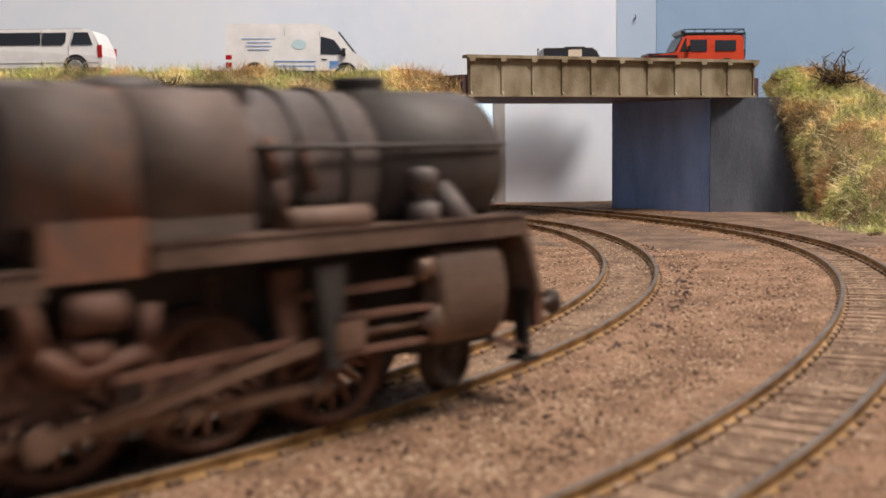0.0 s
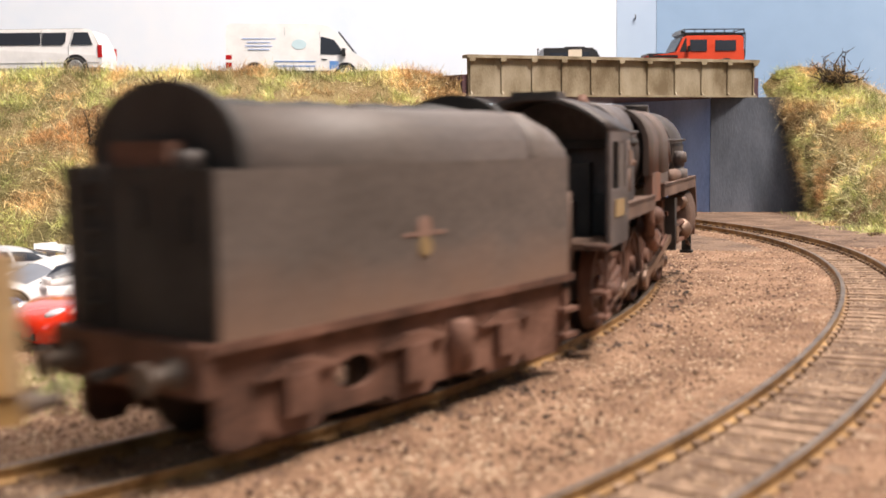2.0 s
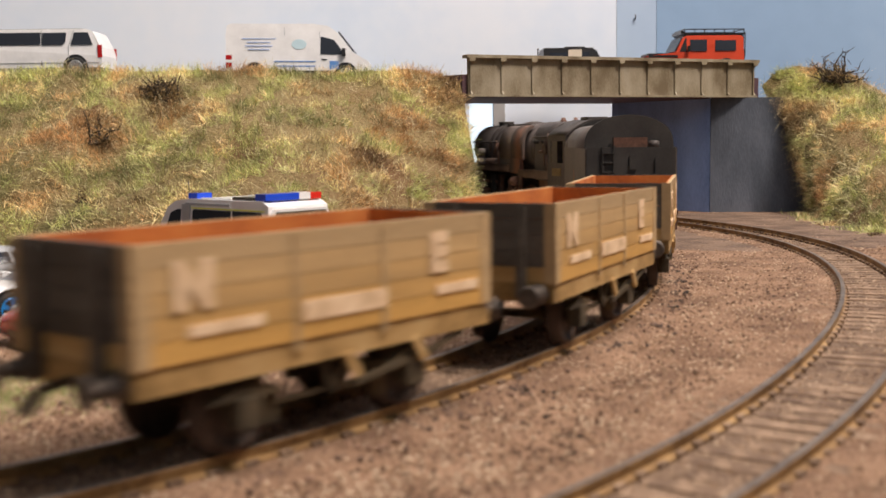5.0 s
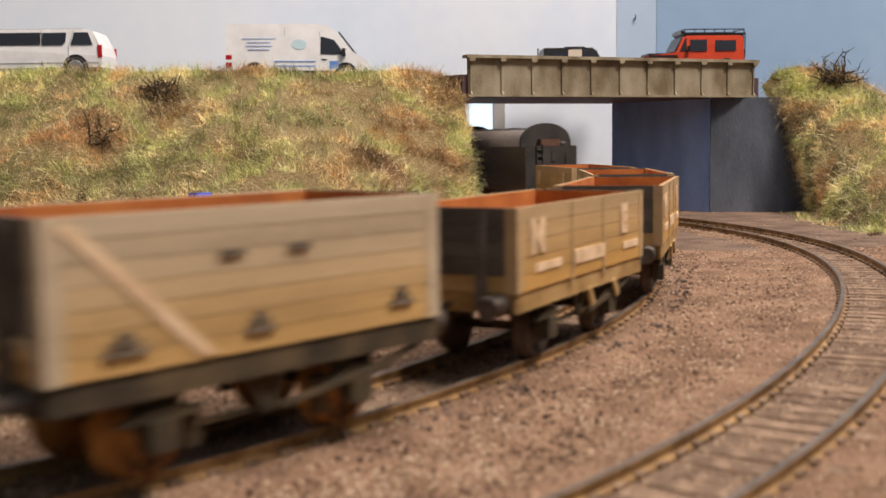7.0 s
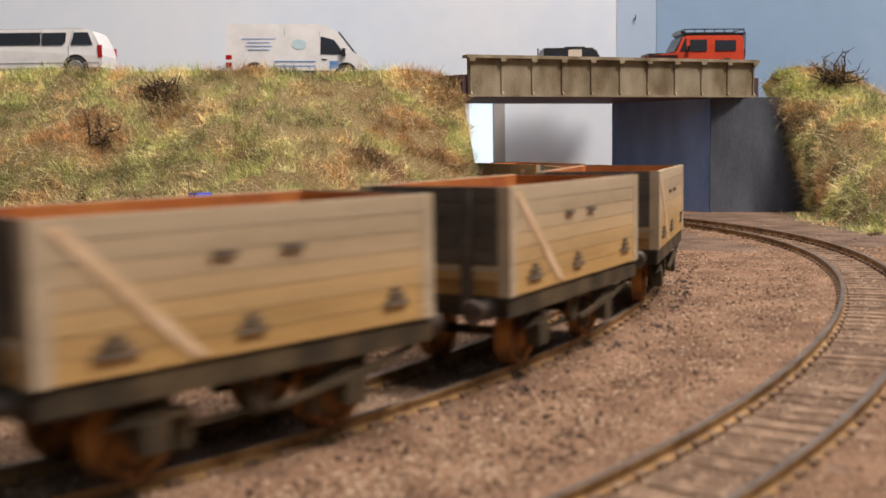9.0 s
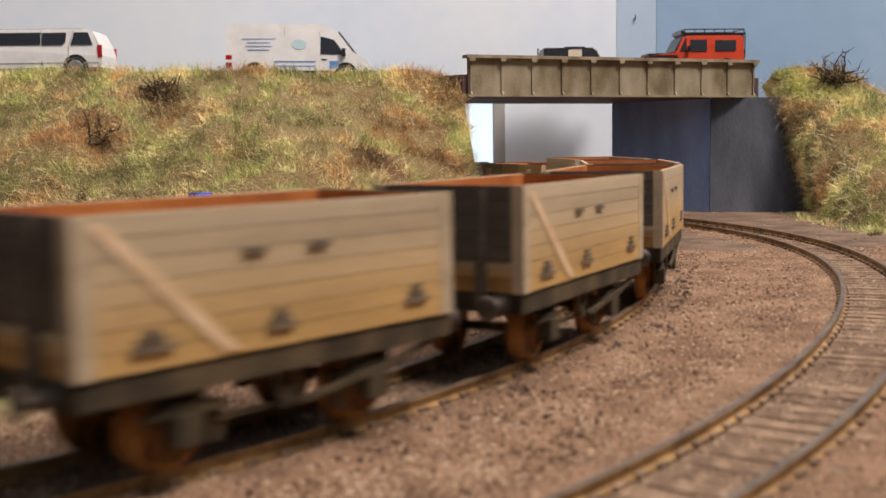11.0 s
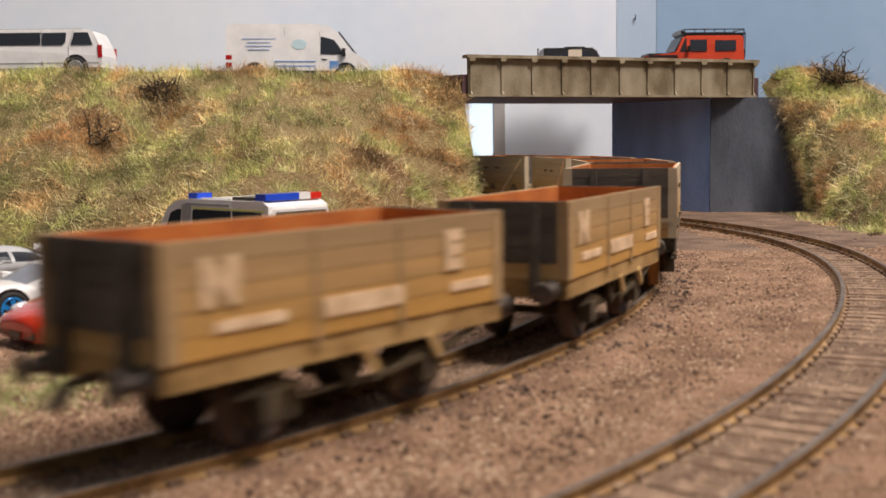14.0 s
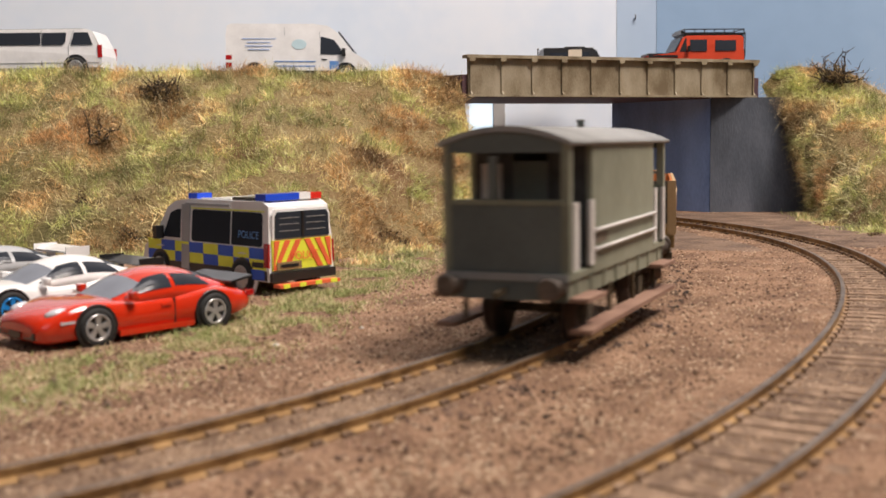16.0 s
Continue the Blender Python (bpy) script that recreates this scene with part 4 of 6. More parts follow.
def locomotive():
    t = thing("locomotive", place(0, 0, 0), "grimy black heavy freight steam locomotive with ten coupled wheels", "locomotive")
    part("main_frame", Shape().box(-54, 89, -6.2, 6.2, 8, 29.4).bevel(0.4), M_DARK, t)
    # boiler, firebox and smokebox
    part("firebox", Shape().loft([ring(x, w, 24, 41, zt, 10, 0.62) for x, w, zt in ((-37, 14.2, 51.6), (-28, 14.2, 51.9), (-13, 13.6, 52.1), (-12.6, 13.0, 51.5))]), M_LOCO, t)
    part("boiler", Shape().turned((-13, 0, 39.3), (1, 0, 0), [(0, 12.5), (20, 12.5), (42, 12.0), (73, 12.0)], 36), M_LOCO, t)
    sb = part("smokebox", Shape().turned((59, 0, 39.3), (1, 0, 0), [(0, 12.3), (26, 12.3), (27.2, 11.6), (27.4, 9.4), (28.6, 8.2), (29.6, 5), (30, 0.8)], 36), M_LOCO_TOP, t, "sooty black smokebox")
    part("smokebox_hinge", Shape().bar((89, -6, 41), (89, 3, 41), 0.7, 0.7).bar((89, -6, 36), (89, 3, 36), 0.7, 0.7).rod((89, 0, 38.2), (91, 0, 38.2), 0.9, 8), M_DARK, t)
    for x in (-6, 10, 33, 44, 52):
        part("boiler_band", Shape().turned((x, 0, 39.3), (1, 0, 0), [(0, 12.55), (0.2, 12.7), (1.0, 12.7), (1.2, 12.55)], 36), M_LOCO_TOP, t)
    part("chimney", Shape().turned((64, 0, 50.2), (0, 0, 1), [(0, 5.4), (0.8, 4.4), (1.8, 4.0), (2.6, 4.4), (3.2, 4.4), (3.3, 3.3), (2.2, 3.0)], 20), M_DARK, t)
    part("dome", Shape().loft([[(22 + 7 * math.cos(a) * c, 5.5 * math.sin(a) * c, 49.8 + h) for a in np.linspace(0, 2 * math.pi, 17)[:-1]] for c, h in ((1, 0), (0.95, 1.6), (0.75, 2.5), (0.3, 2.9))]), M_LOCO_TOP, t)
    for y in (-3.2, 3.2):
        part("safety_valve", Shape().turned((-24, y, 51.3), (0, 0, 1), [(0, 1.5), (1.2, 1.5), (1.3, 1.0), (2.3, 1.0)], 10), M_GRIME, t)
    part("top_feed", Shape().box(33, 37.5, -9, 9, 48.5, 51.6).bevel(0.8, 2), M_LOCO_TOP, t)
    for k in (-1, 1):
        # raised casing beside the boiler, dished over at its top
        out = [(14.9, 33.5), (14.9, 42), (14.6, 44), (13.9, 46), (12.8, 47.8), (11.2, 49.4), (9, 50.6), (8.4, 49.6), (10.6, 48.3), (12.0, 46.6), (13.0, 44.4), (13.5, 42), (13.5, 33.5)]
        part("side_casing", Shape().prism([(y * k, z) for y, z in out], "x", 0.5, 17, smooth=True), M_RUSTED, t, "rust-stained side casing panel")
        part("side_casing", Shape().prism([(y * k, z) for y, z in out], "x", 17.25, 34, smooth=True), M_PANEL, t)
        part("casing_skirt", Shape().box(18, 34, *sorted((k * 14.9, k * 13.5)), 30.9, 33.6), M_PANEL, t)
        part("casing_step", Shape().box(4, 17.6, *sorted((k * 15.3, k * 13.2)), 26.5, 34).bevel(0.3), M_RUSTED, t)
        sh = Shape().rod((34, k * 13.4, 42.5), (85, k * 12.8, 42.5), 0.4, 8)
        for x in (36, 50, 64, 78):
            sh.rod((x, k * 11.5, 42), (x, k * 13.3, 42.5), 0.3, 6)
        part("boiler_handrail", sh, M_LOCO_TOP, t)
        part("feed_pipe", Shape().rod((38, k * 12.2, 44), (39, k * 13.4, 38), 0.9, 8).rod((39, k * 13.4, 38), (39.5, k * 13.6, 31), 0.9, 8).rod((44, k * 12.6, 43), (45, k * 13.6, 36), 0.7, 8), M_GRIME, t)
        part("air_reservoir", Shape().turned((40, k * 14, 32), (1, 0, 0), [(0, 0.8), (0.6, 2.0), (14, 2.0), (14.6, 0.8)], 14), M_PLATE, t)
        part("feed_pump", Shape().turned((66, k * 13.6, 29.5), (0, 0, 1), [(0, 2.6), (4, 2.6), (4.2, 1.5), (6, 1.5), (6.2, 2.3), (9, 2.3), (9.6, 1.2)], 14), M_LOCO, t)
        part("steam_pipe", Shape().rod((72, k * 10, 36), (76, k * 14, 28), 2.2, 12), M_LOCO, t)
        # running plate in two lengths with a deep valance
        part("running_plate", Shape().box(-38, 3.6, *sorted((k * 6, k * 16.2)), 27.4, 28.4).box(-38, 3.6, *sorted((k * 16.2, k * 15.3)), 24.8, 28.6).bevel(0.2), M_PLATE, t)
        part("running_plate", Shape().box(18, 85.6, *sorted((k * 6, k * 16.4)), 29.6, 30.6).box(18, 85.6, *sorted((k * 16.4, k * 15.5)), 27.2, 30.8).bevel(0.2), M_PLATE, t)
        part("front_drop", Shape().prism([(85.5, 30.8), (86.6, 30.6), (88.6, 25), (91.0, 17), (89.8, 17), (87.4, 24.6), (85.5, 28.3)], "y", *sorted((k * 7, k * 16.2))), M_PLATE, t)
        part("firebox_handrail", Shape().rod((-36, k * 14.9, 44.6), (-14, k * 14.4, 44.6), 0.4, 8).rod((-34, k * 13.6, 44), (-34, k * 14.9, 44.6), 0.3, 6).rod((-16, k * 13.2, 44), (-16, k * 14.5, 44.6), 0.3, 6), M_LOCO_TOP, t)
        part("dusty_pipe", Shape().rod((-33, k * 14.6, 46), (-31, k * 15.2, 36), 0.7, 8).rod((-31, k * 15.2, 36.4), (-34, k * 15.2, 28.6), 0.7, 8).rod((-28, k * 14.6, 43), (-29, k * 15.2, 31), 0.5, 8), M_PLATE, t, "pale dusty pipe beside the firebox")
        part("injector_valve", Shape().box(-32.6, -28.4, *sorted((k * 14.2, k * 16)), 37, 40.5).bevel(0.5).rod((-25, k * 14, 38), (-22, k * 15, 37.4), 0.8, 8), M_PLATE, t)
        for x in (-24, -18, -14.5):
            part("washout_plug", Shape().turned((x, k * 13.4, 42.2), (0, k, 0), [(0, 1.0), (1.0, 0.9), (1.1, 0.4), (1.5, 0.4)], 10), M_DARK, t)
        # cylinder and valve chest
        cy = part("cylinder", Shape().loft([[(x, k * (11.2 + 5.6 * f * (1 + 0.2 * math.cos(a)) * math.cos(a) * 0.5 + 2.6), 18.6 + 8.0 * f * math.sin(a)) for a in np.linspace(0, 2 * math.pi, 19)[:-1]] for x, f in ((66.5, 0.6), (66.8, 0.95), (67.6, 1.0), (80, 1.0), (81.2, 0.95), (81.6, 0.6))]), M_PLATE, t, "dusty brown outside cylinder")
        part("cylinder_cover", Shape().turned((66.4, k * 14, 14.6), (-1, 0, 0), [(0, 3.6), (0.6, 3.4), (0.8, 1.4), (2, 1.2)], 16), M_ROD, cy)
        part("valve_cover", Shape().turned((66.4, k * 14, 23.2), (-1, 0, 0), [(0, 2.3), (2.2, 2.2), (2.8, 1.4)], 14), M_ROD, cy, "pale worn valve spindle cover")
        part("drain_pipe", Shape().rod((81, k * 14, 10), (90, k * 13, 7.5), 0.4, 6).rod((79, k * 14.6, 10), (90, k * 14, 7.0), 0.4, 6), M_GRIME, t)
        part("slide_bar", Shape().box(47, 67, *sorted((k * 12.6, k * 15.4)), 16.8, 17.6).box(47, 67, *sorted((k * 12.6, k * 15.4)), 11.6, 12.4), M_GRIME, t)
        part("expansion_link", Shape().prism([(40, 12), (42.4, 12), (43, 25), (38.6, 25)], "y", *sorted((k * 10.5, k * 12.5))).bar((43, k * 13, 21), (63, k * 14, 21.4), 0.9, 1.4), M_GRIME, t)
        part("bracket", Shape().prism([(46, 10), (48, 10), (49, 25.5), (44, 25.5)], "y", *sorted((k * 12.6, k * 15.4))), M_DARK, t)
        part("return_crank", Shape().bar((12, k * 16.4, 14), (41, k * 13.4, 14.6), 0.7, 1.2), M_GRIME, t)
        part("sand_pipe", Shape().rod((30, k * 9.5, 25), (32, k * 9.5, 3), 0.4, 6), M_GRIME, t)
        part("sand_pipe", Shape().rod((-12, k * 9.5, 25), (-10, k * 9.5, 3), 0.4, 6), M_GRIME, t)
        for x in (18, -3.8, -25.5, 39.8):
            part("brake_shoe", Shape().prism([(x - 1, 4), (x + 1, 4), (x + 0.8, 16), (x - 0.8, 16)], "y", *sorted((k * 6.6, k * 9))), M_DARK, t)
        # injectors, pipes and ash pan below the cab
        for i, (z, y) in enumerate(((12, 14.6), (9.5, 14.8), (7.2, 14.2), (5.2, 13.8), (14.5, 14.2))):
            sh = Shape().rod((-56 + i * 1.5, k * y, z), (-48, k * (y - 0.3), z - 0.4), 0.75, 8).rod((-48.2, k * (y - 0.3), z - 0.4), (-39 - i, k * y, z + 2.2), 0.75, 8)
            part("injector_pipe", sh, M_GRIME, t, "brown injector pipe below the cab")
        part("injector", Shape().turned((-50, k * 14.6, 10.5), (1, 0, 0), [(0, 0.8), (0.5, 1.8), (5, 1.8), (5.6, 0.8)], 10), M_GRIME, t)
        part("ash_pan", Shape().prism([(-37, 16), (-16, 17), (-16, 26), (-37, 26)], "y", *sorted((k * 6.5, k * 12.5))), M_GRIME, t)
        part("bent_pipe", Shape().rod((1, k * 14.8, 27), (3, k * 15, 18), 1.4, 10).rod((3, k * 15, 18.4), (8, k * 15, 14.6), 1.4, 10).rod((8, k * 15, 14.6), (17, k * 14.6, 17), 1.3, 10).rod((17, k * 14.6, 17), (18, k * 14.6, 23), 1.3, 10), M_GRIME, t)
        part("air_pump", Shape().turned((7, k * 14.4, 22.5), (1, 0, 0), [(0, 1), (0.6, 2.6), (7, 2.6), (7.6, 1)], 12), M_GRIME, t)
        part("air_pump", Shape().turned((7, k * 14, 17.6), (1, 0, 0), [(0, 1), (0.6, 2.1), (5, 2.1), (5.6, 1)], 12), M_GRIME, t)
        # cab
        y0, y1 = sorted((k * 16.4, k * 15.6))
        part("cab_side", Shape().box(-57, -36, y0, y1, 20.5, 32.5).bevel(0.15), M_LOCO, t)
        part("cab_cantrail", Shape().box(-57, -36, y0, y1, 42.5, 45), M_LOCO, t)
        part("cab_pillar", Shape().box(-40, -36, y0, y1, 32.5, 42.5), M_LOCO, t)
        part("cab_pillar", Shape().box(-57, -54, y0, y1, 32.5, 42.5), M_LOCO, t)
        part("window_frame", Shape().box(-46.6, -40.1, y0 + 0.2, y1 - 0.2, 32.5, 42.5), M_TENDER, t)
        part("number_panel", Shape().box(-52, -42, *sorted((k * 16.4, k * 16.7)), 26.6, 30.2), M_BRASS, t, "faded yellow illegible number panel")
        part("cab_step", Shape().box(-62, -56, *sorted((k * 12, k * 16.5)), 20.4, 21.4).box(-59, -58, *sorted((k * 15.5, k * 16.2)), 6, 21).box(-61, -56, *sorted((k * 13, k * 16.5)), 6, 6.8).box(-61, -56, *sorted((k * 13, k * 16.5)), 11, 11.8), M_GRIME, t)
        part("front_step", Shape().box(88.6, 89.6, *sorted((k * 11.5, k * 14.5)), 5, 17).box(87.4, 91.4, *sorted((k * 11, k * 15)), 5, 5.8), M_DARK, t)
    roof = []
    for x in (-58, -36):
        roof.append([(x, y, 44.6 + 7.8 * math.cos(y / 16.8 * math.pi / 2) ** 0.75) for y in np.linspace(-16.6, 16.6, 15)] + [(x, y, 43.8 + 7.7 * math.cos(y / 16.8 * math.pi / 2) ** 0.75) for y in np.linspace(15.9, -15.9, 15)])
    part("cab_roof", Shape().loft(roof), M_LOCO_TOP, t, "sooty arched cab roof")
    part("roof_vent", Shape().box(-56, -48, -5, 5, 52, 53.2).bevel(0.5), M_LOCO_TOP, t)
    front = Shape().prism([(-15.6, 18), (15.6, 18), (15.6, 31), (-15.6, 31)], "x", -39.4, -38.4)
    front.prism([(-3, 31), (3, 31), (3, 42.5), (-3, 42.5)], "x", -39.4, -38.4).prism([(-15.6, 41), (15.6, 41), (15.6, 43), (-15.6, 43)], "x", -39.4, -38.4).prism([(-15.6, 31), (-13, 31), (-13, 42), (-15.6, 42)], "x", -39.4, -38.4).prism([(13, 31), (15.6, 31), (15.6, 42), (13, 42)], "x", -39.4, -38.4)
    part("cab_front", front, M_DARK, t)
    part("cab_floor", Shape().box(-60, -38, -15.4, 15.4, 20.2, 21.6), M_PLATE, t)
    part("backhead", Shape().box(-43, -39.5, -9, 9, 18, 38).bevel(0.8), M_DARK, t)
    part("red_lamp", Shape().turned((-58, -3, 21.6), (0, 0, 1), [(0, 0.9), (1.5, 0.9), (2.0, 0.45)], 12), M_RED_LAMP, t, "small bright red lamp on the cab floor")
    part("buffer_beam", Shape().box(90.0, 91.8, -15.5, 15.5, 11, 17.4).bevel(0.3), M_GRIME, t)
    for b in buffer_shape(91.8, 1, 14, 7.4):
        part("buffer", b, M_BUFFER, t)
    part("coupling_hook", Shape().bar((95, 0, 13.5), (100, 0, 13), 1.0, 1.4), M_DARK, t)
    moving = []
    for i in range(5):
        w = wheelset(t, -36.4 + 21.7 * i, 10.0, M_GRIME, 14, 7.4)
        moving.append((w, "roll", (Vector((-36.4 + 21.7 * i, 0, 10)), 10.0)))
    w = wheelset(t, 78, 6.1, M_WHEEL_DK, 0, 7.4)
    moving.append((w, "truck", (78.0, 6.1, 1.035)))
    for k in (-1, 1):
        sh = Shape().box(-45, 45, *sorted((k * 11.0, k * 12.2)), -0.8, 0.8)
        for i in range(5):
            x = -43.4 + 21.7 * i
            sh.turned((x, k * 10.9, 0), (0, k, 0), [(0, 1.9), (1.5, 1.9), (1.6, 1.0), (2.0, 0.9)], 12)
        rod = part("coupling_rod", sh, M_ROD, t, "worn brown steel coupling rod", at=place(7, 0, 10))
        moving.append((rod, "coupling", ()))
        sh = Shape().bar((0, k * 13.2, 0), (47, k * 13.8, 0), 1.2, 1.8).turned((0, k * 12.4, 0), (0, k, 0), [(0, 2.3), (1.8, 2.3)], 12)
        rod = part("connecting_rod", sh, M_ROD, t, "worn brown steel connecting rod", at=place(7, 0, 10))
        moving.append((rod, "connecting", (7.0, 47.0, 14.6)))
        sh = Shape().box(-2.6, 2.6, *sorted((k * 12.4, k * 15.6)), -2.1, 2.1).rod((2, k * 14, 0), (16, k * 14, 0), 0.7, 8)
        rod = part("crosshead", sh, M_ROD, t, at=place(54, 0, 14.6))
        moving.append((rod, "crosshead", (7.0, 47.0, 14.6)))
    t.scale = (1.035, 1.035, 1.035)
    TRAIN.append((t, 223.0, 90, moving, 7.2))


def tender():
    t = thing("tender", place(0, 0, 0), "grimy grey-black tender with arched top and faded crest", "tender")
    hl, hw, hf = 40.7, 16.3, 48.2
    part("tank", Shape().box(-hl, hf - 2, -hw, hw, 17.3, 39.6).bevel(0.3), M_TENDER, t)
    # the shaded look of the tender's rear comes from this plate's black colour
    part("rear_plate", Shape().box(-hl - 0.35, -hl + 0.5, -hw + 0.5, hw - 0.5, 17.4, 39.9).bevel(0.15), M_DARK, t, "rear plate, coloured black for its shade")

    def sloped(x, w, z, cap):
        return [(a, b, min(c, cap)) for a, b, c in ring(x, w, 37, 39.6, z, 14)]
    part("coal_side", Shape().loft([sloped(x, hw - 0.02, 50.6, 48.2) for x in (-hl + 6, hf - 16)]), M_TENDER, t, "inward-curving side sheets of the coal space")
    part("coal_side", Shape().loft([sloped(x, w, z, 48.2) for x, w, z in ((hf - 16.2, hw - 0.05, 50.5), (hf - 9, hw - 0.1, 49.6), (hf - 4, hw - 0.15, 47.5), (hf - 2.2, hw - 0.2, 44.5))]), M_TENDER, t)
    part("rear_bulkhead", Shape().loft([ring(x, hw - 0.3, 38.5, 40.4, 51.6, 18) for x in (-hl + 4.6, -hl + 6.2)]), M_DARK, t, "black arched rear bulkhead")
    part("front_bulkhead", Shape().loft([ring(x, hw - 3.0, 38.5, 42, 51.4, 18) for x in (hf - 17.5, hf - 15.5)]), M_DARK, t, "black arched front bulkhead")
    rnd = random.Random(5)
    for x in (-24, -8, 8, 22):
        part("coal", Shape().loft([[(x + 9 * c * math.cos(a) * rnd.uniform(0.85, 1.1), 7.5 * c * math.sin(a), 48 + h * rnd.uniform(0.8, 1.2)) for a in np.linspace(0, 2 * math.pi, 19)[:-1]] for c, h in ((1, 0), (0.85, 0.7), (0.5, 1.2), (0.15, 1.4))], smooth=False), M_DARK, t)
    part("fire_iron_box", Shape().box(-hl + 0.8, -hl + 4, -6, 6, 39.6, 43.4).bevel(0.4), M_GRIME, t)
    part("water_filler", Shape().turned((-hl + 2.4, -8.5, 39.4), (0, 0, 1), [(0, 2), (2.6, 2), (2.8, 1.2)], 12), M_LOCO_TOP, t)
    for y in (6, 10):
        part("ladder_rail", Shape().box(-hl - 1.1, -hl - 0.3, y - 0.35, y + 0.35, 17, 40.5), M_DARK, t)
    for z in np.arange(17.5, 40, 3.4):
        part("ladder_rung", Shape().box(-hl - 1.3, -hl + 0.2, 5.7, 10.3, z - 0.25, z + 0.25), M_DARK, t)
    part("rear_bracket", Shape().box(-hl - 0.9, -hl + 0.2, -11, -8.5, 30, 36).box(-hl - 0.9, -hl + 0.2, -2, 0.5, 32, 37), M_DARK, t)
    part("footplate", Shape().box(-hl - 2, hf, -hw - 0.2, hw + 0.2, 16.0, 17.4).bevel(0.2), M_GRIME, t)
    part("rear_beam", Shape().box(-hl - 3, -hl - 1, -16, 16, 10.4, 17.2).bevel(0.3), M_GRIME, t)
    for b in buffer_shape(-hl - 3, -1, 13.4, 5.4):
        part("buffer", b, M_BUFFER, t)
    part("coupling_hook", Shape().bar((-hl - 2, 0, 13), (-hl - 8, 0, 12.4), 1.0, 1.2), M_DARK, t)
    moving = []
    for k in (-1, 1):
        # plate side frame with oval cut-outs between the axles
        y = sorted((k * 13.6, k * 14.8))
        sh = Shape()
        for x0, x1, hole in ((-hl, -32, 0), (-32, -20, 0), (-20, -6, 1), (-6, 6, 0), (6, 20, 1), (20, 32, 0), (32, hf - 2, 0)):
            z0 = 3.6 if hole else 2.4
            if not hole:
                sh.prism([(x0, 16.1), (x0, 4.2), (x0 + 1.6, z0), (x1 - 1.6, z0), (x1, 4.2), (x1, 16.1)], "y", *y)
                continue
            cx, cz, n = (x0 + x1) / 2, 8.8, 24
            inner, outer = [], []
            for i in range(n):
                a = 2 * math.pi * (i + 0.5) / n
                c, d = math.cos(a), math.sin(a)
                inner.append((cx + 4.6 * c, cz + 2.5 * d))
                f = 1 / max(abs(c) / (x1 - cx), d / (16.1 - cz) if d > 0 else -d / (cz - z0))
                outer.append((cx + f * c, cz + f * d))
            sh.loft([[(a, w, b) for a, b in ring_] for ring_, w in ((inner, y[0]), (outer, y[0]), (outer, y[1]), (inner, y[1]), (inner, y[0]))], caps=False, smooth=False)
        part("side_frame", sh, M_GRIME, t, "brown rusty plate side frame with oval holes")
        for x in (-26, 0, 26):
            part("axle_box", Shape().box(x - 3, x + 3, *sorted((k * 14, k * 16.4)), 5.2, 11).bevel(0.7), M_GRIME, t)
            sh = Shape()
            for j in range(4):
                sh.box(x - 8 + j * 1.7, x + 8 - j * 1.7, *sorted((k * 14.6, k * 16.0)), 10.9 + j * 0.5, 11.4 + j * 0.5)
            part("leaf_spring", sh, M_GRIME, t)
        part("tender_step", Shape().box(hf - 4, hf + 1, *sorted((k * 12.5, k * 16.8)), 5, 5.9).box(hf - 2.4, hf - 0.6, *sorted((k * 14.8, k * 15.6)), 5, 14.5).box(hf - 4, hf + 1, *sorted((k * 12.5, k * 16.8)), 10, 10.8), M_GRIME, t)
        part("sieve_box", Shape().turned((12, k * 15.2, 4.8), (0, 0, 1), [(0, 2.6), (8, 2.6), (8.6, 2.0)], 14), M_GRIME, t)
        part("crest", Shape().turned((2, k * 16.2, 29.4), (0, k, 0), [(0, 1.9), (0.3, 1.8)], 16), M_CREST, t, "faded red lion crest, now only a blurred disc")
        part("crest_ring", Shape().turned((2, k * 16.2, 26.4), (0, k, 0), [(0, 1.7), (0.35, 1.6)], 16), M_BRASS, t, "faded yellow ring below the crest")
        part("crest_ribbon", Shape().box(-3.4, 7.4, *sorted((k * 16.2, k * 16.45)), 28.2, 28.7), M_CREST, t)
        part("front_rail", Shape().rod((hf - 0.6, k * 15.6, 16), (hf - 0.6, k * 15.6, 33), 0.4, 8), M_PLATE, t)
    part("front_plate", Shape().box(hf - 2.4, hf - 1.6, -15, 15, 15.5, 36), M_DARK, t)
    for x in (-26, 0, 26):
        w = wheelset(t, x, 6.6, M_WHEEL_DK, 0, 7.4)
        moving.append((w, "roll", (Vector((x, 0, 6.6)), 6.6)))
    t.scale = (1.04, 1.04, 1.04)
    TRAIN.append((t, 100.5, 54, moving))


locomotive()
tender()


# ---- parked model vehicles ----
def gloss(name, c, rough=0.25):
    return plain(name, c, rough, 0, 0, 0.35)


